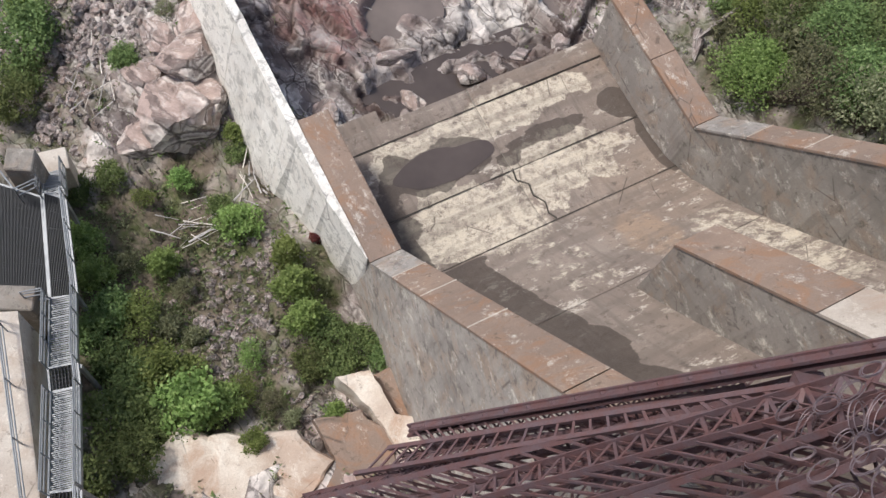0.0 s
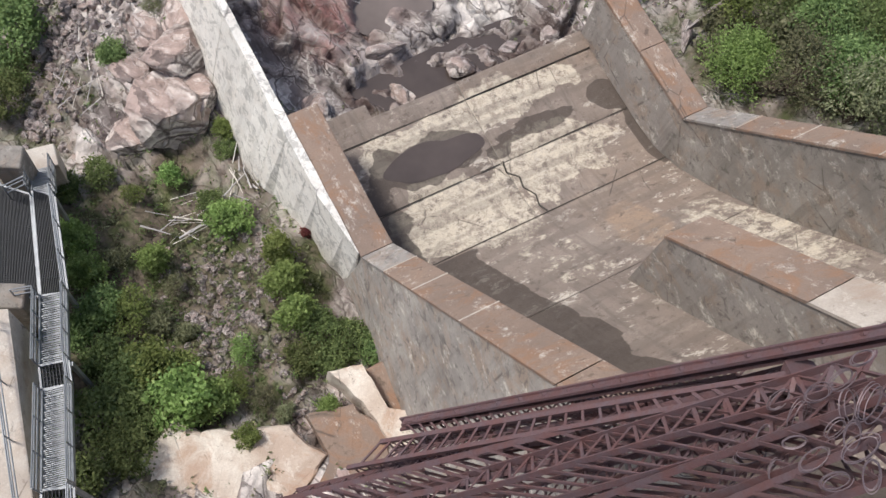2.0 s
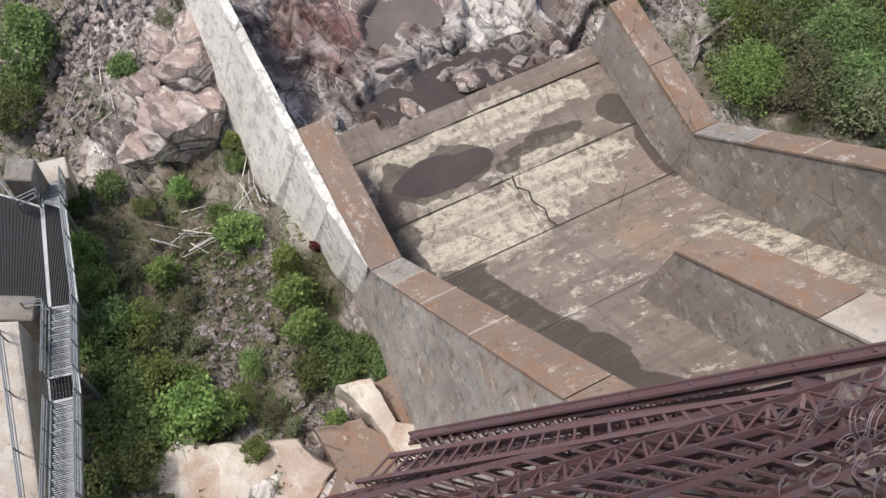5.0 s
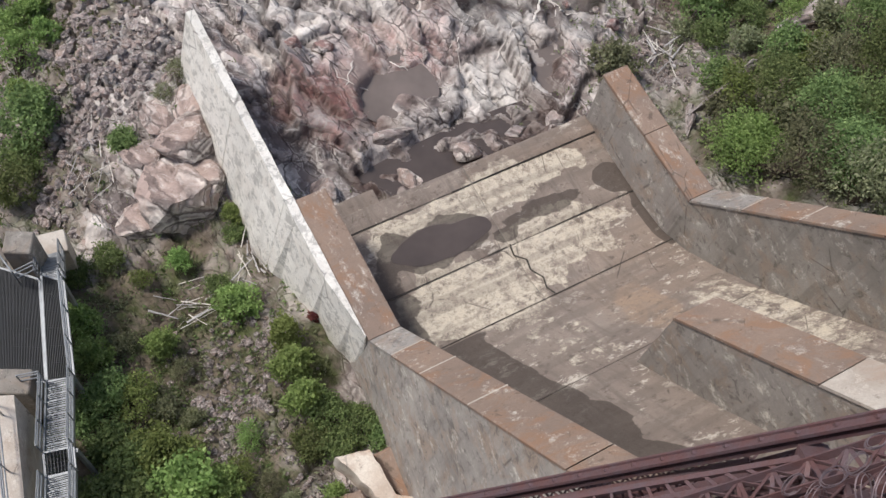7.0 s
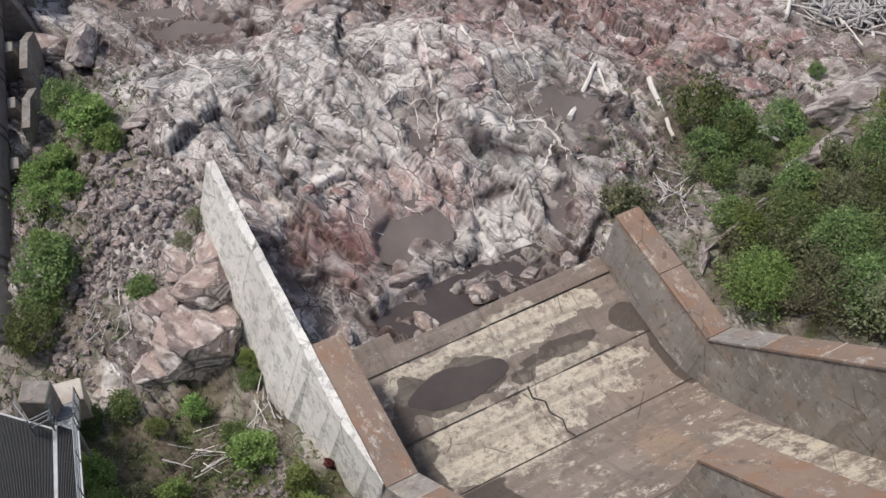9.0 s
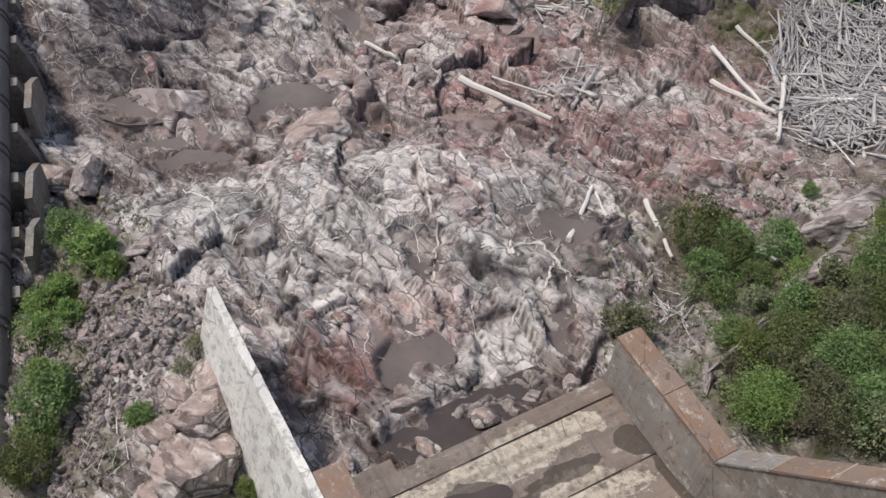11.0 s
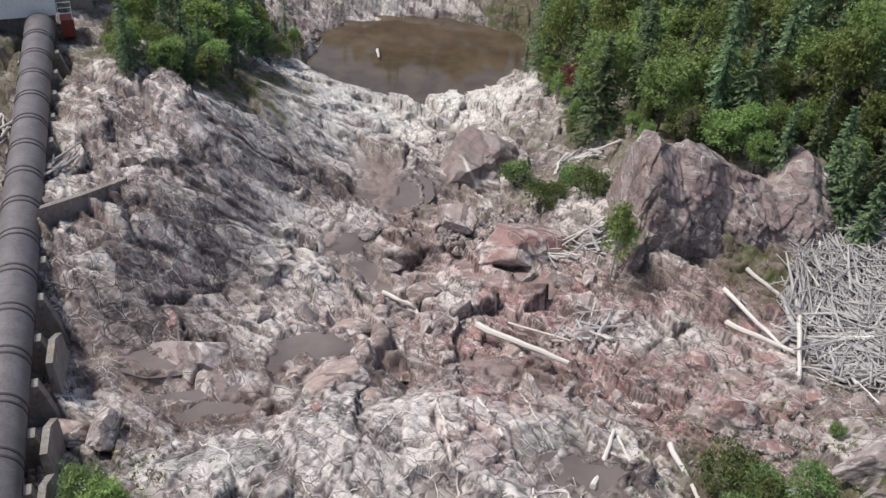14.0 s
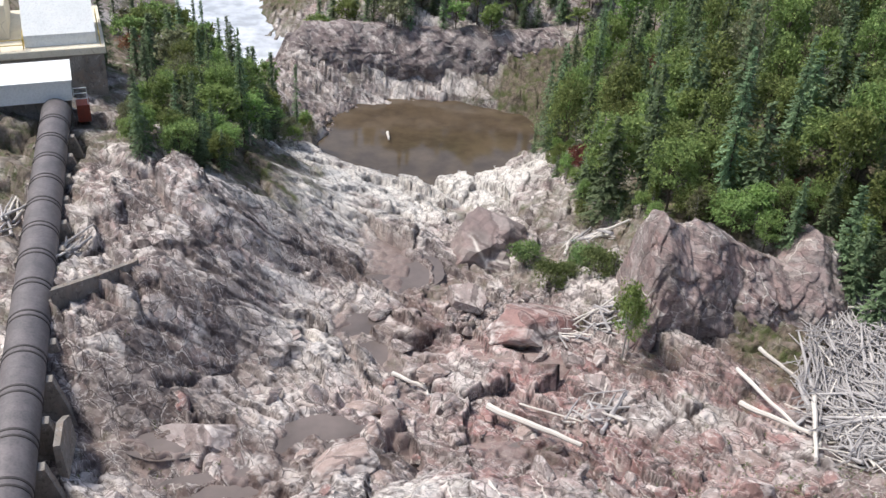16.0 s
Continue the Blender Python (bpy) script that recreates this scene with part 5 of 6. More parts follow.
# ---------------------------------------------------------------- loose rock
def stone_mesh(name, seed, material, cuts=1, squash=(1, 0.8, 0.6), rough=0.25, planes=7, smooth=False):
    """A stone split along a few flat faces."""
    r = random.Random(seed)
    bm = bmesh.new()
    bmesh.ops.create_icosphere(bm, subdivisions=cuts, radius=1.0)
    for v in bm.verts:
        v.co = v.co * (1 + rough * noise.fractal(v.co * 1.3 + Vector((seed * 3.1, 0, 0)), 1, 2, 4))
    for k in range(planes):
        n = Vector((r.gauss(0, 1), r.gauss(0, 1), r.gauss(0, 1))).normalized()
        d = r.uniform(0.48, 0.82)
        for v in bm.verts:
            e = v.co.dot(n) - d
            if e > 0:
                v.co -= n * e * 0.92
    if cuts > 3:
        for v in bm.verts:
            v.co += v.co.normalized() * 0.05 * noise.fractal(v.co * 4 + Vector((seed, 0, 0)), 1, 2, 4)
    bmesh.ops.scale(bm, verts=bm.verts[:], vec=squash)
    return mesh_of(name, bm, material, smooth)


COARSE = [stone_mesh("stone", 40 + k, (M_boulder, M_boulder_pink, M_boulder)[k % 3], 1) for k in range(7)]
FINE = [stone_mesh("boulder", 60 + k, (M_boulder, M_boulder_red, M_boulder, M_boulder_pink)[k % 4], 3, (1, 0.75, 0.6), 0.3, 16) for k in range(10)]


def heap(label, cx, cy, rx, ry, turn, n, s0, s1, seed):
    t = thing("rubble_heap", label, "rubble")
    r = random.Random(seed)
    c, s = math.cos(turn), math.sin(turn)
    for k in range(n):
        a, b = r.gauss(0, 0.5) * rx, r.gauss(0, 0.5) * ry
        x, y = cx + a * c - b * s, cy + a * s + b * c
        z = s0 + (s1 - s0) * r.random() ** 2.5
        o = part("stone", r.choice(COARSE), None, t)
        o.matrix_world = Matrix.Translation((x, y, ground(x, y) + z * 0.25)) @ pose(0, 0, 0, r.uniform(-40, 40), r.uniform(-40, 40), r.uniform(0, 360)) @ Matrix.Scale(z, 4)


heap("heap of grey and pink broken stone among shrubs", -3.27, 11.12, 2.0, 2.6, -0.1, 300, 0.08, 0.24, 1)
heap("loose broken stone scattered over the soil", -2.90, 9.13, 2.0, 2.4, 0.2, 200, 0.06, 0.26, 2)
heap("slope of grey angular rubble beside the pipe", -10.42, 25.38, 2.4, 3.6, 0.1, 290, 0.12, 0.50, 3)
heap("slope of pinkish angular rubble", -10.34, 21.85, 2.0, 3.4, 0.1, 200, 0.10, 0.40, 4)
heap("tumbled pale stones below the wall's end", -7.91, 24.68, 2.2, 2.8, 0.1, 180, 0.12, 0.45, 5)
heap("tumbled grey stones in the gully", 7.27, 64.36, 3.4, 4.0, 0.2, 200, 0.2, 0.8, 6)
heap("loose stones in the gap beside the wall", 13.97, 25.90, 0.9, 2.4, 0.1, 120, 0.07, 0.25, 7)
heap("tumbled red and grey stones on the shelf", 18.77, 34.81, 3.0, 2.4, 0.1, 150, 0.12, 0.5, 8)
heap("pale shingle on the pool's bank", -8.14, 115.71, 2.2, 6.0, -0.3, 160, 0.15, 0.5, 9)
heap("stones lying by the stair's foot", -10.53, 18.13, 1.4, 1.8, 0, 90, 0.08, 0.4, 10)


def boulder(x, y, s, mesh, label, turn=0.0, dz=0.0, shape=(1, 1, 1), group="boulders in the riverbed"):
    o = new("boulder", mesh)
    o.matrix_world = Matrix.Translation((x, y, ground(x, y) + s * dz)) @ pose(0, 0, 0, 0, 0, turn) @ Matrix.Diagonal((s * shape[0], s * shape[1], s * shape[2], 1))
    return tagged(o, label, "boulder", group)


great = stone_mesh("boulder", 3, M_boulder_pink, 5, (1.0, 1.1, 0.85), 0.45, 20)
boulder(-6.01, 18.2, 2.0, great, "large pink boulder leaning against the white wall", 20, 0.1)
OUTCROP = [stone_mesh("boulder", 8 + k, M_boulder_pink, 4, (1.0, 1.0, 0.7), 0.4, 22) for k in range(3)]
for k, (x, y, r, up, turn, shape) in enumerate(((-5.75, 19.9, 1.5, 0.15, 60, (1.1, 0.9, 1.0)), (-7.0, 17.3, 1.5, 0.0, 15, (1.2, 0.9, 0.8)), (-5.6, 21.3, 1.3, 0.0, 110, (1.2, 1.0, 0.9)), (-7.2, 19.4, 1.2, 0.05, 35, (1.0, 1.1, 0.9)), (-4.9, 18.6, 1.2, 0.3, 80, (0.9, 1.2, 1.1)), (-6.7, 20.9, 1.0, 0.0, 150, (1.3, 0.9, 0.8)))):
    boulder(x, y, r, OUTCROP[k % 3], "pink jointed block of the outcrop beside the white wall", turn, up, shape)
boulder(18.17, 36.88, 1.9, stone_mesh("boulder", 11, M_boulder_red, 4, (0.9, 0.9, 0.9), 0.3, 9), "rounded red boulder on the shelf", 10, 0.2)
boulder(22.50, 37.68, 0.9, FINE[1], "small red boulder beside the driftwood", 80, 0.3)
boulder(7.44, 22.44, 0.55, FINE[0], "smooth grey boulder at the sill's pool", 30, 0.3)
boulder(9.00, 23.00, 0.75, FINE[2], "pale grey boulder at the sill's pool", 70, 0.3)
boulder(5.22, 21.34, 0.75, FINE[3], "pale lime-crusted boulder by the sill", 10, 0.25)
boulder(2.02, 21.52, 0.95, FINE[2], "flat pinkish boulder in the pool", 200, 0.1, (1.2, 0.6, 0.6))
boulder(-0.51, 18.32, 0.8, FINE[3], "pale crusted rock by the sill", 100, 0.1, (1.3, 1, 0.7))
boulder(2.85, 19.88, 0.6, FINE[3], "cream crusted rock below the sill", 150, 0.1, (1.3, 1, 0.6))
boulder(-9.48, 29.95, 1.0, FINE[0], "grey boulder beside the shrubs", 45, 0.2, (1.2, 0.8, 0.7))
boulder(-11.65, 31.25, 1.2, FINE[4], "pale grey block on the ledge", 15, 0.2)
boulder(-16.21, 37.95, 1.5, FINE[7], "brown rounded boulder by the pipe's footing", 15, 0.3)
boulder(-14.17, 37.32, 1.5, FINE[6], "dark boulder by the pipe's footing", 95, 0.2)
boulder(9.94, 59.43, 3.0, stone_mesh("boulder", 14, M_boulder_red, 4, (1.2, 0.9, 0.7), 0.3, 10), "great sloping red-grey block in the gully", 35, 0.1)
boulder(5.39, 66.02, 2.2, FINE[0], "big grey cracked boulder", 140, 0.2)
boulder(8.40, 76.88, 4.2, stone_mesh("boulder", 17, M_pinnacle, 4, (1.0, 1.0, 0.85), 0.3, 12), "dark rounded rock knoll in the riverbed", 0, -0.15)
boulder(-10.75, 45.73, 2.7, stone_mesh("boulder", 19, M_boulder, 4, (1.3, 0.8, 0.75), 0.3, 12), "pale veined block above the rock pools", 10, 0.0)
boulder(-2.26, 42.20, 2.4, stone_mesh("boulder", 20, M_boulder_pink, 4, (1.1, 0.8, 0.7), 0.3, 12), "pinkish block on the ledge's lip", 70, 0.1)
rnd = random.Random(31)
LABELS = ("angular grey boulder in the dry riverbed", "reddish angular boulder in the dry riverbed", "grey cracked boulder on bedrock", "pinkish boulder on bedrock")
for k in range(78):
    if k < 30:
        x, y, s = rnd.uniform(-3, 16), rnd.uniform(38.5, 58), rnd.uniform(0.4, 1.5)
    elif k < 44:
        x, y, s = rnd.uniform(-14, 6), rnd.uniform(40, 66), rnd.uniform(0.4, 1.4)
    elif k < 60:
        x, y, s = rnd.uniform(-6, 13), rnd.uniform(25, 38), rnd.uniform(0.2, 0.7)
    else:
        x, y, s = rnd.uniform(10, 26), rnd.uniform(34, 48), rnd.uniform(0.4, 1.4)
    i = rnd.randrange(10)
    boulder(x, y, s, FINE[i], LABELS[(0, 1, 2, 3)[i % 4]], rnd.uniform(0, 360), 0.12, (rnd.uniform(0.8, 1.3), rnd.uniform(0.7, 1.1), rnd.uniform(0.6, 1.1)))


def crag(name, label, outline, y0, depth, seed, material, low=-9.0):
    """A crag: a skyline in (x, top) standing on the slope, its face leaning back."""
    n, m = 190, 110
    xs = np.linspace(outline[0][0], outline[-1][0], n)
    top = np.interp(xs, [p[0] for p in outline], [p[1] for p in outline])
    X, S = np.meshgrid(xs, np.linspace(0, 1, m))
    prof = np.where(S < 0.72, (S / 0.72) ** 0.62, 1 - 0.25 * ((S - 0.72) / 0.28) ** 2)
    Y = y0 + depth * (S - 0.25 * np.sin(math.pi * S)) + 1.2 * fbm(X * 0.3, S * 3, seed, 4)
    Z = low + (np.interp(X, xs, top) - low) * prof + 0.7 * fbm(X * 0.5, S * 4, seed + 5, 4) * (S > 0.05)
    f1, f2, q, t = cells(X * 0.45, S * 2.6, seed + 9)
    Y = Y + (q - 0.5) * 0.45 + t * 0.6 + 0.2 * np.exp(-((f2 - f1) / 0.08) ** 2)
    f1, f2, q, t = cells(X * 1.3, S * 7, seed + 19)
    Y = Y + (q - 0.5) * 0.16 + t * 0.25 + 0.08 * np.exp(-((f2 - f1) / 0.09) ** 2)
    f1, f2, q, t = cells(X * 3.1, S * 16, seed + 29)
    Y = Y + (q - 0.5) * 0.12 + t * 0.2
    return tagged(part(name, grid_mesh(name, X, Y, Z, material), None), label, "crag", kind="structure")


crag("rock_crag", "steep grey and red stained rock crag", [(14.9, -9.4), (16.3, -6.0), (17.4, 0.2), (18.2, 1.5), (19.2, 0.3), (19.7, -0.3), (20.8, 0.1), (22.6, -0.8), (24.9, -1.9), (27.2, -2.8), (28.3, -1.3), (29.2, -0.3), (30.5, -1.0), (31.6, -2.6), (32.9, -5.7)], 54.9, 8.0, 3, M_pinnacle)
crag("far_cliff", "layered dark rock cliff across the pool", [(-20.8, -19.2), (-17.2, -16.9), (-15.5, -13.0), (-12.9, -11.3), (-8.4, -10.8), (-0.4, -11.4), (7.6, -11.3), (16.6, -11.3), (25.6, -10.7), (31.6, -11.4), (35.5, -14.1)], 126.6, 9.0, 8, M_cliff, -20.0)

slabs = stone_mesh("boulder", 27, M_boulder, 4, (1.0, 0.9, 0.7), 0.3, 14)
boulder(15.87, 23.59, 1.0, slabs, "long pale rock slab lying among the shrubs", 40, 0.5, (2.6, 0.35, 0.9))
boulder(14.17, 22.03, 0.8, slabs, "pale upright rock slab beside the wall", 75, 0.6, (1.2, 0.4, 1.0))
boulder(20.26, 27.43, 1.6, slabs, "pale rock slab on the bank above the shrubs", 30, 0.2, (1.6, 0.6, 0.6))
boulder(22.70, 31.01, 2.0, slabs, "dark brown rock ledge at the bank's edge", 25, 0.2, (1.6, 0.7, 0.8))
heap("broken stone on the concrete footings", -0.33, 6.50, 1.4, 1.2, 0.3, 90, 0.05, 0.2, 21)


# white veins standing a little proud of the bedrock
def vein(pts, w, seed):
    q = random.Random(seed)
    bm = bmesh.new()
    line = []
    for (x0, y0), (x1, y1) in zip(pts, pts[1:]):
        n = max(2, int(math.hypot(x1 - x0, y1 - y0) / 0.18))
        for k in range(n):
            line.append((x0 + (x1 - x0) * k / n + q.gauss(0, 0.04), y0 + (y1 - y0) * k / n + q.gauss(0, 0.04)))
    line.append(pts[-1])
    tube(bm, [(x, y, ground(x, y) + 0.015) for x, y in line], [w * q.uniform(0.4, 1.2) for _ in line], 5)
    part("quartz_vein", bm, M_quartz, bpy.data.objects["ground"], "white quartz vein in the bedrock")


VEINS = [[(1.75, 39.09), (0.90, 36.71), (0.08, 34.72)], [(2.91, 37.31), (3.35, 32.66), (3.64, 31.18), (3.29, 27.99)], [(7.00, 29.86), (7.12, 31.09), (8.45, 31.09), (9.22, 30.17), (8.30, 27.74)],
         [(-9.06, 36.06), (-7.28, 33.90), (-6.48, 31.26)], [(7.66, 40.22), (8.37, 36.20), (9.03, 33.79)], [(5.12, 38.53), (5.36, 35.11), (6.11, 34.25)], [(5.05, 30.26), (6.35, 30.06), (8.10, 31.46)],
         [(-5.30, 30.99), (-5.78, 30.26)], [(9.22, 30.06), (9.65, 28.75), (11.22, 29.23)], [(0.09, 30.58), (1.65, 31.39), (3.22, 31.19)], [(-3.39, 31.17), (-2.93, 30.03), (-0.92, 30.44)], [(4.77, 32.54), (6.41, 33.88), (7.14, 32.23)]]
for k, pts in enumerate(VEINS):
    vein(pts, 0.075 if k in (1, 2, 5) else 0.05, k)
q = random.Random(9)
for k in range(26):
    x, y, h = q.uniform(-6, 13), q.uniform(24.5, 37.5), q.uniform(0, 6.28)
    pts = [(x, y)]
    for _ in range(q.randrange(2, 5)):
        h += q.gauss(0, 0.7)
        x, y = x + 0.7 * math.cos(h), y + 0.7 * math.sin(h)
        pts.append((x, y))
    vein(pts, q.uniform(0.02, 0.045), 50 + k)

# ---------------------------------------------------------------- penstock
P0, P1 = Vector((-10.72, 3.08, -3.59)), Vector((-29.81, 82.43, -3.13))
pd = (P1 - P0).normalized()
ps = pd.cross(Vector((0, 0, 1))).normalized()
R_PIPE = 1.24
penstock = thing("penstock_pipe", "long dark grey steel penstock pipe with paired bands", "pipe", Matrix.Translation(P0))
bm = bmesh.new()
tube(bm, [pd * (i * (P1 - P0).length / 40) for i in range(41)], R_PIPE, 40)
shell = part("pipe_shell", bm, M_pipe, penstock, smooth=True)
bm = bmesh.new()
tube(bm, [pd * -0.07, pd * 0.07], R_PIPE + 0.035, 40)
band = mesh_of("band", bm, M_band)
L = (P1 - P0).length
s = 2.0
while s < L - 1:
    for k in (-0.26, 0.26):
        o = part("band", band, None, shell)
        o.location = pd * (s + k)
    s += 3.62

# saddles beside and under the pipe
bm = bmesh.new()
prism(bm, [(-1.7, -4.0), (-1.7, -0.75), (-1.25, -0.55), (-0.9, -0.95), (0, -1.22), (0.9, -0.95), (1.27, -0.05), (1.62, -0.05), (1.95, -1.2), (2.7, -4.0)], -0.32, 0.32)
saddle = mesh_of("saddle", bm, M_conc_grey)
turn = math.degrees(math.atan2(ps.y, ps.x))
s, k = 15.0, 0
while s < L - 2:
    p = P0 + pd * s
    o = new("pipe_saddle", saddle)
    o.matrix_world = Matrix.Translation(p) @ pose(0, 0, 0, 0, 0, turn)
    tagged(o, "grey concrete saddle carrying the penstock pipe", "saddle", "saddles under the pipe")
    s += 3.62
for s0, s1, zt in ((27.5, 30.6, -3.4), (31.4, 34.6, -3.6), (38.2, 41.6, -3.8)):
    bm = bmesh.new()
    a, b = pd * s0 + ps * 2.1, pd * s1 + ps * 2.35
    secs = [[(p + ps * w).to_tuple()[:2] + (z,) for w, z in ((-0.18, -6.0), (-0.18, zz), (0.18, zz), (0.32, -6.0))] for p, zz in ((P0 + a, zt + 0.3), (P0 + (a + b) / 2, zt + 0.5), (P0 + b, zt - 0.5))]
    tagged(part("pipe_fender", loft(bm, secs), M_conc_grey), "leaning concrete slab guarding the pipe", "slab", "slabs beside the pipe")
bm = bmesh.new()
secs = [[(x, y - 0.22, zb), (x, y - 0.22, zt), (x, y + 0.22, zt), (x, y + 0.22, zb)] for x, y, zt, zb in ((-21.3, 53.0, -1.86, -7.0), (-19.0, 55.1, -2.02, -6.2), (-17.0, 57.2, -2.16, -4.4))]
tagged(part("wing_wall", loft(bm, secs), M_conc_grey), "short grey concrete wing wall beside the pipe", "wall", kind="structure")

# ---------------------------------------------------------------- shed and powerhouse at the pipe's end
shed = thing("valve_shed", "low white metal shed at the pipe's end", "shed", Matrix.Translation((-33.11, 83.82, -2.60)) @ pose(0, 0, 0, 0, 0, 18))
bm = bmesh.new(); box(bm, -4.6, -1.9, 0.2, 4.2, 2.1, 2.1)
part("wall", bm, M_white_paint, shed)
bm = bmesh.new(); box(bm, -4.4, -0.9, -3.4, 4.0, 1.8, 0.2)
part("plinth", bm, M_conc_grey, shed, "dark stained concrete plinth")
bm = bmesh.new(); prism(bm, [(-4.75, 2.12), (4.35, 2.12), (4.35, 2.27), (-4.75, 2.27)], -2.05, 2.25)
bmesh.ops.transform(bm, matrix=Matrix(((1, 0, 0, 0), (0, 1, 0, 0), (0, 0.07, 1, 0), (0, 0, 0, 1))), verts=bm.verts[:])
part("roof", bm, M_white_paint, shed, "white sheet metal roof")
bm = bmesh.new()
for z in (0.0, 0.5, 1.0):
    bar(bm, (4.3, -1.2, z), (5.4, -1.2, z), 0.06)
for x in (4.3, 5.4):
    bar(bm, (x, -1.2, -0.6), (x, -1.2, 1.0), 0.06)
part("railing", bm, M_white_paint, shed)
bm = bmesh.new(); box(bm, 4.4, -1.3, -2.2, 5.5, 0.2, -0.6)
part("hoist_frame", bm, steel_material("rust_red_paint", (0.35, 0.08, 0.05), (0.25, 0.07, 0.05)), shed, "rust red steel frame")
house = thing("powerhouse", "concrete powerhouse with a cream roof and yellow railings", "building", Matrix.Translation((-35.59, 90.34, -10.93)) @ pose(0, 0, 0, 0, 0, 18))
bm = bmesh.new(); box(bm, -14, 0, -4, 7.8, 12, 9.4)
part("wall", bm, M_conc_grey, house, "dark grey stained concrete wall")
bm = bmesh.new(); box(bm, -14.2, -0.25, 9.4, 8.0, 12.2, 10.1, bevel=0.05)
deck = part("roof", bm, M_cream, house, "cream flat roof with a parapet edge")
bm = bmesh.new(); box(bm, -13.5, 3.5, 10.1, -0.4, 11.5, 13.4, bevel=0.06)
part("roof_block", bm, M_cream, house, "cream upper wall of the powerhouse")
bm = bmesh.new()
secs = [[(x, 0.9, 10.1), (x, 7.0, 10.1), (x, 7.0, 14.8), (x, 6.4, 15.0), (x, 0.9, 11.2)] for x in (0.9, 7.3)]
loft(bm, secs)
bmesh.ops.recalc_face_normals(bm, faces=bm.faces[:])
part("roof_block", bm, M_white_paint, house, "white sloping sheet roof")
for a, b in (((7.6, 0.3), (7.6, 8)), ((-13.5, 0.3), (0.8, 0.3)), ((0.8, 0.3), (0.8, 3.4))):
    for z in (10.6, 11.1):
        bm = bmesh.new(); bar(bm, (*a, z), (*b, z), 0.07)
        part("rail", bm, M_yellow, deck, "yellow railing")
    for k in range(8):
        x, y = a[0] + (b[0] - a[0]) * k / 7, a[1] + (b[1] - a[1]) * k / 7
        bm = bmesh.new(); bar(bm, (x, y, 10.1), (x, y, 11.12), 0.07)
        part("post", bm, M_yellow, deck)
for k in range(4):
    bm = bmesh.new(); box(bm, -12 + 3.2 * k, -0.06, 6.3, -10.4 + 3.2 * k, 0.05, 8.2)
    part("window", bm, M_band, house, "dark window in the concrete wall")

# ---------------------------------------------------------------- stair and platform beside the dam
def railing(parent, pts, h=1.05, step=1.1, mid=(0.5, 0.8), r=0.024):
    for a, b in zip(pts, pts[1:]):
        a, b = Vector(a), Vector(b)
        for z in (h, *(h * m for m in mid)):
            bm = bmesh.new()
            tube(bm, [a + Vector((0, 0, z)), b + Vector((0, 0, z))], r, 8)
            part("rail", bm, M_galv, parent)
        n = max(1, round((b - a).length / step))
        for k in range(n + 1):
            p = a.lerp(b, k / n)
            bm = bmesh.new()
            tube(bm, [p, p + Vector((0, 0, h))], r, 8)
            part("post", bm, M_galv, parent)


def flight(parent, a, b, w, n):
    """Open treads from a up to b, between two stringers."""
    a, b = Vector(a), Vector(b)
    d = Vector((b.x - a.x, b.y - a.y, 0)).normalized()
    s = Vector((d.y, -d.x, 0))
    for q in (-1, 1):
        bm = bmesh.new()
        bar(bm, a + s * q * w / 2, b + s * q * w / 2, 0.05, 0.22)
        part("stringer", bm, M_galv, parent)
        railing(parent, [a + s * q * (w / 2 + 0.02), b + s * q * (w / 2 + 0.02)], 1.0, 1.2)
    run = Vector((b.x - a.x, b.y - a.y, 0)).length / n
    for k in range(n):
        p = a.lerp(b, (k + 0.5) / n)
        bm = bmesh.new()
        for j in (-0.30, -0.1, 0.1, 0.30):
            bar(bm, p - s * (w / 2 - 0.03) + d * j * run * 1.1, p + s * (w / 2 - 0.03) + d * j * run * 1.1, 0.028, 0.035)
        part("tread", bm, M_galv, parent)


def grating(parent, corners, z, gap=0.085):
    """A walkway of bars inside a frame; corners run round a four-sided deck."""
    c = [Vector((x, y, z)) for x, y in corners]
    bm = bmesh.new()
    for a, b in zip(c, c[1:] + c[:1]):
        bar(bm, a, b, 0.06, 0.14)
    part("deck_frame", bm, M_galv, parent)
    bm = bmesh.new()
    n = int((c[1] - c[0]).length / gap)
    for k in range(1, n):
        bar(bm, c[0].lerp(c[1], k / n), c[3].lerp(c[2], k / n), 0.022, 0.13)
    for k in range(1, 6):
        bar(bm, c[0].lerp(c[3], k / 6), c[1].lerp(c[2], k / 6), 0.018, 0.03)
    part("grating", bm, M_grate, parent, "dark see-through steel grating")


stair = thing("access_stair", "galvanised steel stair with grated platform and tube rails", "stair", Matrix.Translation((0, 0, 0)))
A0, A1, A2, A3 = (-8.38, 9.95, 2.5), (-7.66, 7.3, 4.2), (-7.50, 6.6, 4.2), (-6.60, 3.45, 6.5)
W_ST = 0.80
flight(stair, A0, A1, W_ST, 10)
flight(stair, A2, A3, W_ST, 13)
grating(stair, [(-8.07, 7.2), (-7.27, 7.4), (-7.11, 6.7), (-7.91, 6.5)], 4.2)
railing(stair, [(-7.23, 7.4, 4.2), (-7.07, 6.7, 4.2)], 1.0)
grating(stair, [(-7.0, 3.4), (-6.2, 3.5), (-5.9, 1.0), (-6.7, 1.0)], 6.5)
railing(stair, [(-6.18, 3.5, 6.5), (-5.88, 1.0, 6.5)])
grating(stair, [(-9.45, 13.45), (-8.72, 13.25), (-7.95, 10.0), (-8.75, 9.85)], 2.5, 0.05)
grating(stair, [(-11.6, 13.9), (-9.5, 13.3), (-8.8, 9.85), (-11.2, 9.6)], 2.46, 0.045)
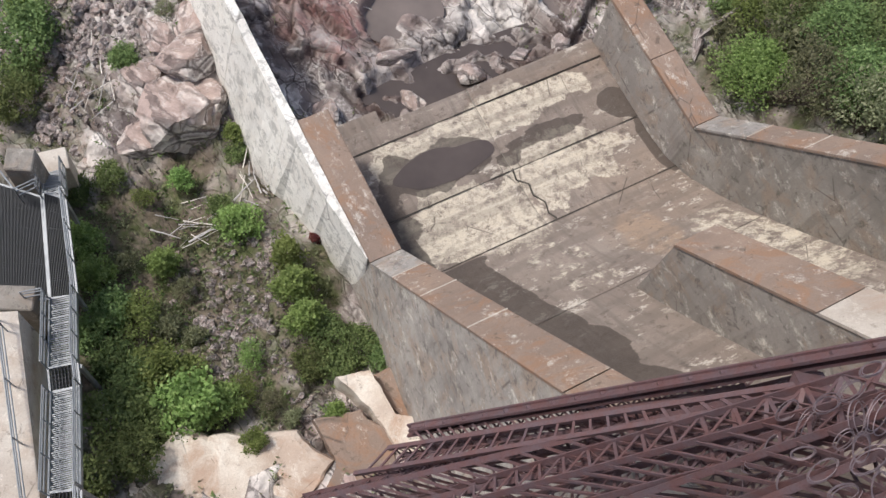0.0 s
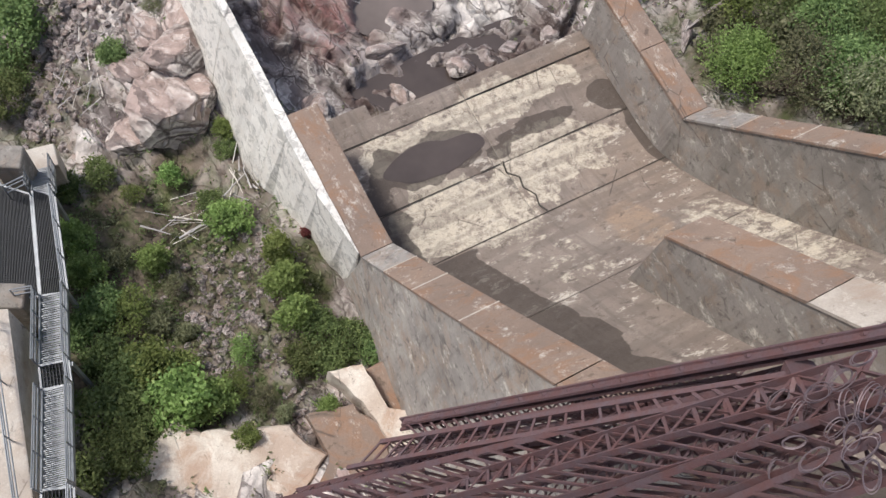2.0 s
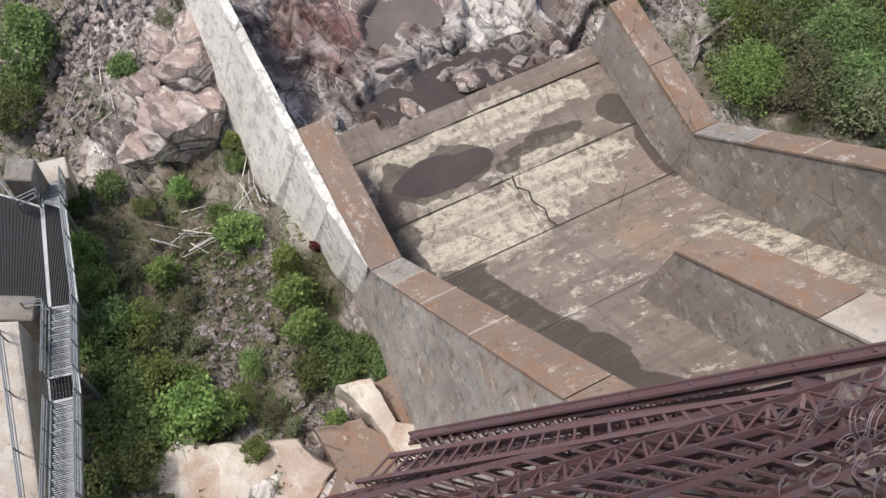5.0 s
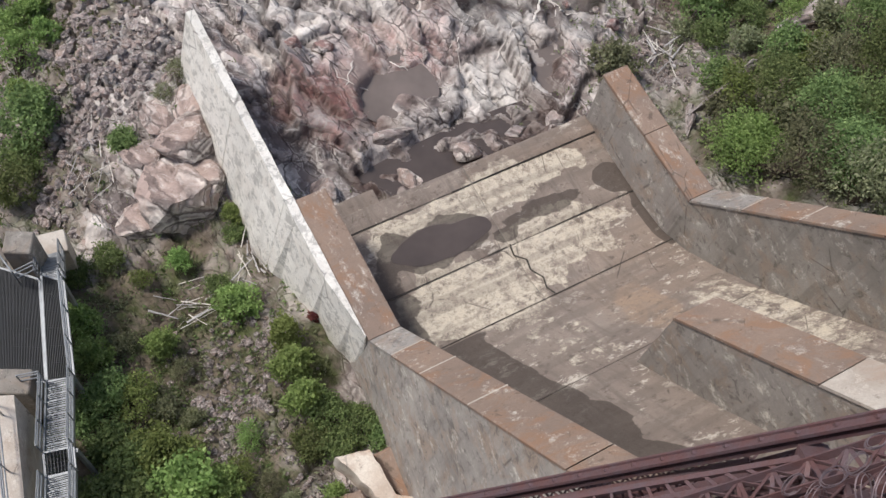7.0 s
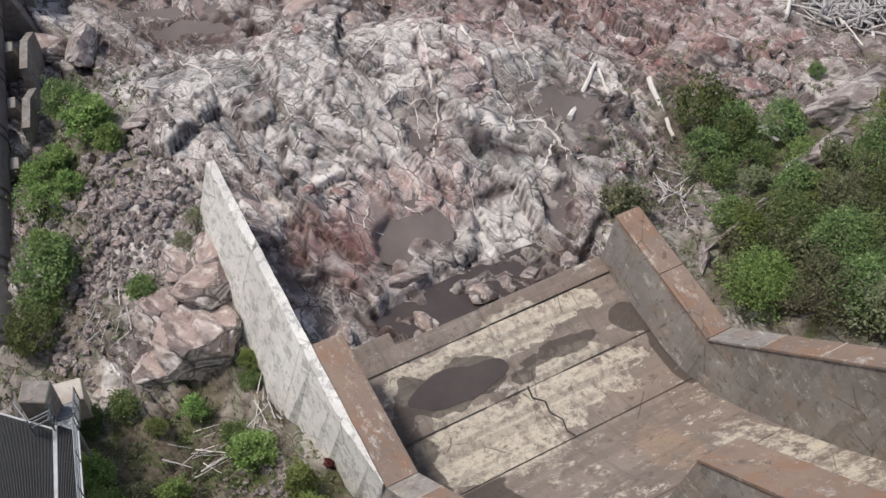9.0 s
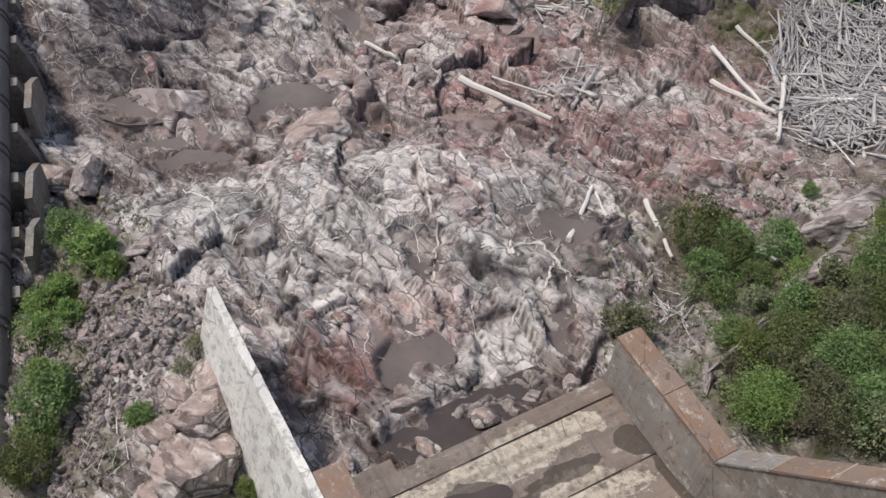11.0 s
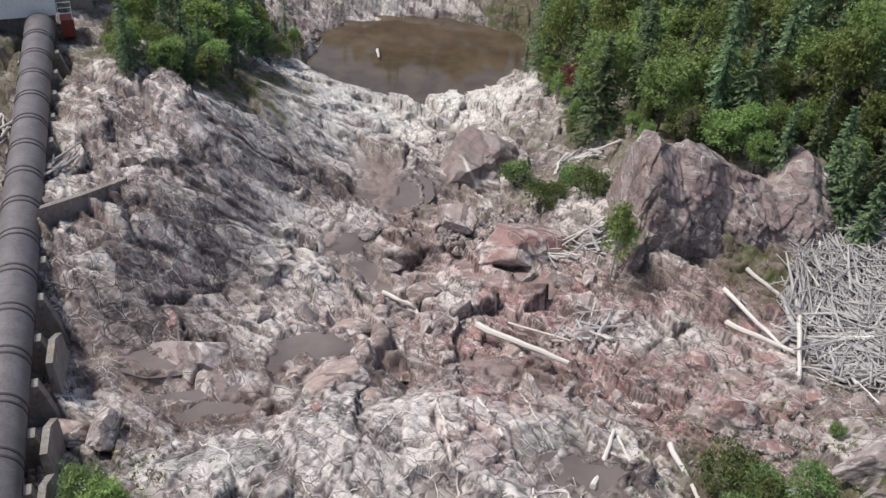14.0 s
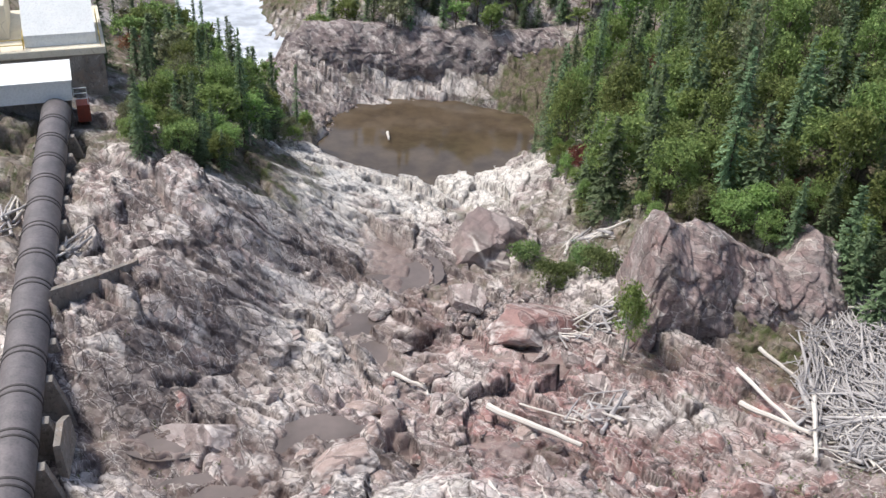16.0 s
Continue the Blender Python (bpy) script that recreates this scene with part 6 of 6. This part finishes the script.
railing(stair, [(-8.70, 13.25, 2.5), (-7.93, 10.0, 2.5)])
railing(stair, [(-9.50, 13.45, 2.5), (-10.05, 13.1, 2.5), (-10.6, 13.75, 2.5)])
railing(stair, [(-8.8, 9.85, 2.5), (-9.4, 9.7, 2.5)])
flight(stair, (-9.62, 14.85, 1.1), (-9.08, 13.35, 2.5), 0.72, 7)
for x, y, z in ((-8.75, 13.2, 2.5), (-8.0, 10.0, 2.5), (-11.2, 9.7, 2.5), (-11.5, 13.8, 2.5), (-7.2, 7.3, 4.2), (-6.3, 3.5, 6.5)):
    bm = bmesh.new(); bar(bm, (x, y, -2.4), (x, y, z), 0.12)
    part("column", bm, M_galv, stair)
bm = bmesh.new(); box(bm, -0.55, -0.4, -2.5, 0.55, 0.45, 0.0, bevel=0.03)
o = tagged(part("landing_pad", bm, M_conc_pale), "small white concrete pad at the stair's foot", "pad", kind="structure")
o.matrix_world = Matrix.Translation((-9.78, 15.25, 1.08)) @ pose(0, 0, 0, 0, 0, 18)
# concrete beside the stair
bm = bmesh.new()
secs = [[(x, y, -3), (x, y, 4.9), (x - 7, y - 0.6, 4.9), (x - 7, y - 0.6, -3)] for x, y in ((-8.95, 8.7), (-8.3, 6.1), (-7.4, 2.6), (-6.4, -2.5))]
tagged(part("intake_wall", loft(bm, secs), M_conc_pale), "pale concrete intake wall with lime streaks", "wall", kind="structure")
rail = thing("wall_railing", "galvanised tube railing along the concrete wall", "railing", Matrix.Translation((0, 0, 0)))
railing(rail, [(-9.4, 8.4, 4.9), (-9.15, 8.1, 4.9), (-7.85, 3.3, 4.9), (-7.55, 3.2, 4.9)], 1.05, 1.5)
for x0, y0, x1, y1, z in ((-10.6, 14.2, -9.7, 13.9, 3.2), (-10.3, 9.6, -9.1, 9.3, 3.0)):
    bm = bmesh.new(); box(bm, x0, y1, -3, x1, y0 + 0.5, z, bevel=0.04)
    tagged(part("anchor_block", bm, M_conc_grey), "dark concrete anchor block over the pipe", "block", kind="structure")

# ---------------------------------------------------------------- steel trestle under the bridge
trestle = thing("steel_trestle", "dark red latticed steel trestle under the service bridge", "trestle")


def truss(label, a0, a1, b0, b1, n, w=0.11, br=0.055, depth=0.30):
    """A braced leg between the chords a0-a1 and b0-b1, with double lacing."""
    a0, a1, b0, b1 = (Vector(p) for p in (a0, a1, b0, b1))
    side = (a1 - a0).cross(b0 - a0).normalized() * depth / 2
    t = None
    for q in (-1, 1):
        for p0, p1 in ((a0, a1), (b0, b1)):
            bm = bmesh.new(); angle_iron(bm, p0 + side * q, p1 + side * q, w, w * 0.22, side)
            o = part("chord" if t else "leg", bm, M_steel_red, t or trestle, "" if t else label)
            t = t or o
    for q in (-1, 1):
        for k in range(n):
            p, r = a0.lerp(a1, k / n) + side * q, b0.lerp(b1, (k + 1) / n) + side * q
            p2, r2 = a0.lerp(a1, (k + 1) / n) + side * q, b0.lerp(b1, k / n) + side * q
            bm = bmesh.new(); angle_iron(bm, p, r, br, br * 0.25, side)
            part("brace", bm, M_steel_red, t)
            if q > 0:
                bm = bmesh.new(); angle_iron(bm, p2, r2, br, br * 0.25, side)
                part("brace", bm, M_steel_red, t)
    for p0, p1 in ((a0, a1), (b0, b1)):
        for k in range(2 * n):
            s = -1 if k % 2 else 1
            bm = bmesh.new(); bar(bm, p0.lerp(p1, k / (2 * n)) + side * s, p0.lerp(p1, (k + 1) / (2 * n)) - side * s, br * 0.9, 0.012, side.cross(p1 - p0))
            part("lacing", bm, M_steel_red, t)


LACED = "lattice-braced dark red steel leg"
truss(LACED, (-0.54, 2.53, 12.96), (6.34, 3.15, 21.58), (0.20, 2.14, 13.51), (6.40, 2.74, 21.97), 22, 0.10, 0.055, 0.45)
truss(LACED, (1.73, 3.64, 14.82), (5.99, 3.47, 20.47), (1.78, 3.30, 14.97), (5.90, 3.20, 20.59), 24, 0.07, 0.04, 0.3)
truss(LACED, (1.30, 2.08, 15.16), (6.23, 2.73, 23.39), (2.42, 1.81, 16.05), (6.17, 2.33, 23.74), 18, 0.11, 0.06, 0.45)
truss(LACED, (3.61, 1.72, 17.89), (6.01, 2.34, 24.12), (4.50, 1.44, 19.13), (5.89, 1.92, 24.43), 14, 0.10, 0.06, 0.4)
truss(LACED, (4.86, 1.33, 20.72), (5.80, 1.80, 24.59), (5.31, 1.15, 21.97), (5.63, 1.35, 24.89), 10, 0.09, 0.05, 0.4)
truss(LACED, (1.30, 3.19, 14.91), (6.25, 2.95, 21.71), (0.70, 2.80, 14.31), (6.26, 2.77, 21.79), 26, 0.08, 0.05, 0.35)
ga, gb = Vector((1.61, 3.67, 14.81)), Vector((6.94, 3.25, 23.25))
bm = bmesh.new(); bar(bm, ga + Vector((0, 0, -0.15)), gb + Vector((0, 0, -0.15)), 0.04, 0.26, (0, 0.4, 1))
beam = part("plate_girder", bm, M_steel_red, trestle, "dark red riveted steel plate girder")
bm = bmesh.new(); bar(bm, ga, gb, 0.22, 0.05, (0, 0.4, 1)); part("top_flange", bm, M_steel_red, beam)
bm = bmesh.new(); bar(bm, ga + Vector((0, -0.04, -0.3)), gb + Vector((0, -0.04, -0.3)), 0.22, 0.05, (0, 0.4, 1)); part("bottom_flange", bm, M_steel_red, beam)
for k in range(1, 18):
    p = ga.lerp(gb, k / 18)
    bm = bmesh.new(); bar(bm, p, p + Vector((0, -0.02, -0.3)), 0.05, 0.20, (1, 0, 0)); part("stiffener", bm, M_steel_red, beam)
for a, b, w in (((4.37, 3.50, 17.74), (4.43, 2.18, 18.15), 0.42), ((6.20, 3.11, 21.61), (6.19, 2.36, 22.12), 0.40)):
    bm = bmesh.new(); bar(bm, a, b, w, w * 0.7)
    part("post", bm, M_steel_red, trestle, "stout dark red steel post")
# loops of wire hung on the steelwork
def coil(x, y, z, r, seed, turns=6):
    q = random.Random(seed)
    bm = bmesh.new()
    pts = []
    for k in range(turns * 22 + 1):
        a = 2 * math.pi * k / 22
        rr = r * (1 + 0.08 * math.sin(a * 0.37 + seed) + q.uniform(-0.02, 0.02))
        pts.append((rr * math.cos(a), 0.5 * rr * math.sin(a), 0.02 * k / 22 * 12 * r + 0.1 * r * math.sin(a * 0.5)))
    tube(bm, pts, 0.006, 5)
    o = part("wire_coil", bm, M_wire)
    o.matrix_world = Matrix.Translation((x, y, z)) @ pose(0, 0, 0, q.uniform(-30, 30), q.uniform(-40, 10), q.uniform(0, 90))
    tagged(o, "loose coil of dull wire hung over the steelwork", "wire coil", "wire coils")


COILS = [(5.64, 2.58, 24.20), (5.63, 2.48, 23.70), (5.55, 2.38, 23.29), (5.46, 2.26, 22.87), (5.31, 2.10, 22.32), (5.35, 1.76, 24.32), (5.28, 1.62, 23.57), (5.37, 2.04, 24.62), (5.24, 1.65, 22.66), (5.28, 1.32, 24.67), (5.13, 1.68, 21.52), (5.23, 1.88, 22.03), (5.38, 1.92, 23.90), (5.16, 1.33, 24.15), (5.03, 2.00, 20.66), (5.31, 1.56, 24.50), (5.28, 1.89, 23.17), (5.47, 2.52, 22.48), (5.53, 2.13, 23.91), (5.17, 2.26, 20.97)]
for k, (x, y, z) in enumerate(COILS):
    r = 0.13 + 0.025 * (k % 4)
    coil(x, y, z, r, k, 3)

# ---------------------------------------------------------------- driftwood
def log_mesh(name, seed, length, r0, r1, material, bend=0.04, stubs=0):
    q = random.Random(seed)
    bm = bmesh.new()
    n = 7
    pts = [((k / n - 0.5) * length, q.uniform(-1, 1) * bend * length * 0.3, q.uniform(-1, 1) * bend * length * 0.15) for k in range(n + 1)]
    tube(bm, pts, [r0 + (r1 - r0) * k / n * q.uniform(0.9, 1.1) for k in range(n + 1)], 7)
    for k in range(stubs):
        x = q.uniform(-0.4, 0.45) * length
        tube(bm, [(x, 0, 0), (x + 0.2, q.uniform(-0.6, 0.6), q.uniform(0, 0.5))], [r1 * 0.6, r1 * 0.2], 5)
    return mesh_of(name, bm, material)


LOGS = [log_mesh("driftwood_log", k, 1.0, 0.030 + 0.006 * (k % 3), 0.018, M_drift if k % 3 else M_drift_white) for k in range(9)]


def log_at(name, label, x0, y0, x1, y1, r, mesh=None, lift=0.15, group="driftwood logs"):
    a, b = Vector((x0, y0, ground(x0, y0) + lift)), Vector((x1, y1, ground(x1, y1) + lift))
    o = new(name, mesh or rnd.choice(LOGS))
    L = (b - a).length
    rot = (b - a).to_track_quat("X", "Z").to_matrix().to_4x4()
    o.matrix_world = Matrix.Translation((a + b) / 2) @ rot @ Matrix.Diagonal((L, r / 0.03, r / 0.03, 1))
    return tagged(o, label, "log", group)


WHITE = [m for m in LOGS if m.materials[0] == M_drift_white]
log_at("driftwood_log", "long bleached log lying across a dark pool", 5.97, 49.00, 10.85, 43.32, 0.24, WHITE[0], 0.8)
log_at("driftwood_log", "short bleached log on red bedrock", -0.02, 54.95, 2.29, 53.36, 0.17, WHITE[1], 0.2)
log_at("driftwood_log", "broken bleached stub standing on rock", 1.94, 55.46, 2.36, 52.82, 0.10, WHITE[1], 0.3)
log_at("driftwood_log", "bleached log on grey bedrock", 9.96, 31.36, 12.00, 36.28, 0.16, WHITE[2], 0.2)
log_at("driftwood_log", "thin bleached pole on the rock", 12.05, 35.75, 12.60, 30.98, 0.08, WHITE[2], 0.15)
log_at("driftwood_log", "bleached log beside the shrubs", 14.51, 35.06, 15.03, 30.89, 0.16, WHITE[0], 0.2)
log_at("driftwood_log", "grey plank-like log on grey bedrock", 5.10, 37.87, 5.94, 34.24, 0.14, WHITE[1], 0.2)
log_at("driftwood_log", "bleached pole at the crag's foot", 24.17, 53.33, 26.34, 49.71, 0.16, WHITE[0], 0.4)
log_at("driftwood_log", "bleached pole lying out from the jam", 21.86, 50.51, 23.69, 44.00, 0.16, WHITE[1], 0.4)
log_at("driftwood_log", "bleached log at the jam's edge", 21.47, 48.00, 23.71, 42.88, 0.20, WHITE[2], 0.4)
log_at("driftwood_log", "bleached log at the jam's edge", 26.66, 49.59, 22.63, 39.77, 0.18, WHITE[2], 0.5)
log_at("driftwood_log", "thin dark pole below the pool", 8.21, 50.51, 11.92, 46.83, 0.08, WHITE[0], 0.2)
log_at("driftwood_log", "thin dark pole on rock", 2.28, 52.82, 7.72, 52.65, 0.09, LOGS[1], 0.2)
log_at("driftwood_log", "bleached log near the far pool", -1.43, 112.71, -1.19, 110.81, 0.18, WHITE[0], 4.0)


def jam(cx, cy, rx, ry, turn, n, length, r, seed, label, way=0.0, spread=60, piled=0.6):
    q = random.Random(seed)
    c, s = math.cos(turn), math.sin(turn)
    for k in range(n):
        a, b = q.uniform(-1, 1), q.uniform(-1, 1)
        if a * a + b * b > 1:
            continue
        x, y = cx + a * rx * c - b * ry * s, cy + a * rx * s + b * ry * c
        h = math.radians(way + q.gauss(0, spread))
        l = length * q.uniform(0.45, 1.3) / 2
        log_at("driftwood_log", label, x - math.cos(h) * l, y - math.sin(h) * l, x + math.cos(h) * l, y + math.sin(h) * l, r * q.uniform(0.5, 1.35), None, 0.1 + q.random() * piled)


jam(30.8, 47.4, 5.4, 9.6, -0.15, 190, 3.6, 0.085, 1, "bleached log in a heaped driftwood jam", 78, 30, 1.0)
jam(26.4, 41.0, 2.6, 4.6, 0.1, 60, 2.8, 0.075, 22, "bleached log at the foot of the driftwood jam", 100, 35, 0.8)
jam(26.8, 45.6, 2.2, 3.2, 0.2, 40, 3.6, 0.10, 2, "bleached log at the edge of the driftwood jam", 122, 26, 0.8)
jam(12.82, 48.44, 1.6, 1.6, 0, 26, 2.6, 0.08, 3, "bleached log in a small driftwood pile", 70, 40)
jam(13.48, 58.44, 2.2, 1.2, 0, 34, 2.4, 0.08, 4, "bleached log in a small driftwood pile", 150, 40)
jam(15.62, 71.26, 2.0, 1.6, 0, 22, 2.8, 0.11, 5, "bleached log caught below the trees", 140, 40)
jam(-22.97, 60.87, 0.9, 2.0, 0, 22, 2.4, 0.10, 6, "bleached pole beside the pipe", 75, 25)
jam(-28.72, 65.86, 1.2, 2.4, 0, 18, 2.6, 0.10, 7, "bleached pole behind the pipe", 75, 30)
jam(17.90, 30.32, 1.3, 0.8, 0, 14, 1.8, 0.07, 8, "bleached branch among shrubs", 130, 40)
jam(14.25, 27.12, 0.6, 1.6, 0, 22, 1.4, 0.035, 9, "thin dead branch in the gap by the wall", 80, 35, 0.3)
jam(-5.04, 13.98, 1.4, 0.9, 0, 20, 1.1, 0.022, 10, "thin grey dead branch on stones", 10, 40, 0.25)
jam(-9.35, 20.22, 1.1, 1.8, 0, 24, 1.0, 0.018, 11, "tangled grey dead twig on the rubble", 60, 60, 0.3)
jam(-3.02, 15.76, 0.5, 1.4, 0, 16, 1.3, 0.025, 12, "grey dead stick against the white wall", 100, 20, 0.3)


# the small stuff packed between the logs
q = random.Random(77)
bm = bmesh.new()
for k in range(2600):
    a, b = q.uniform(-1, 1), q.uniform(-1, 1)
    if a * a + b * b > 1:
        continue
    x, y = 30.6 + a * 5.6 + b * 1.6, 47.0 + b * 10.0
    h = math.radians(82 + q.gauss(0, 34))
    l = q.uniform(0.6, 2.0)
    p0, p1 = (x - math.cos(h) * l, y - math.sin(h) * l), (x + math.cos(h) * l, y + math.sin(h) * l)
    up = 0.1 + q.random() * 0.9
    tube(bm, [(*p0, ground(*p0) + up), (*p1, ground(*p1) + up)], [0.055, 0.03], 4)
tagged(part("driftwood_litter", bm, M_drift), "grey splintered driftwood packed between bleached logs", "driftwood", kind="stuff")


def undergrowth(cx, cy, rx, ry, n, material, seed, label):
    r = np.random.default_rng(seed)
    x, y = cx + rx * 0.5 * r.normal(size=n), cy + ry * 0.5 * r.normal(size=n)
    keep = fbm(x * 0.8, y * 0.8, seed, 3) > -0.12
    x, y = x[keep], y[keep]
    k = 5
    X, Y = np.repeat(x, k) + 0.07 * r.normal(size=len(x) * k), np.repeat(y, k) + 0.07 * r.normal(size=len(x) * k)
    u, v = X * U[0] + Y * U[1], X * V[0] + Y * V[1]
    ok = ~((u < 15) & (v > 5.2) & (v < 20.4))
    X, Y = X[ok], Y[ok]
    c = np.stack((X, Y, land(X, Y) + r.uniform(0.02, 0.22, len(X))), 1)
    along = np.tile(np.array((0.0, 0.0, 1.0)), (len(X), 1)) + 0.5 * r.normal(size=(len(X), 3))
    tagged(part("undergrowth", quads_mesh("undergrowth", c, 0.09, material, r, 0.35, 0.2, along), None), label, "grass", kind="stuff")


undergrowth(-5.5, 10.5, 7, 8, 2600, M_leaf_grey, 101, "dry olive grass and weeds between stones")
undergrowth(-6.5, 9.5, 6, 8, 1500, M_leaf, 102, "low green weeds between stones")
undergrowth(20, 22, 10, 16, 1200, M_leaf, 103, "low green growth on the bank")
undergrowth(18, 29, 8, 12, 2000, M_leaf_grey, 104, "dry grass on the bank")
undergrowth(-13, 26, 4, 14, 1800, M_leaf, 105, "low green weeds along the pipe")
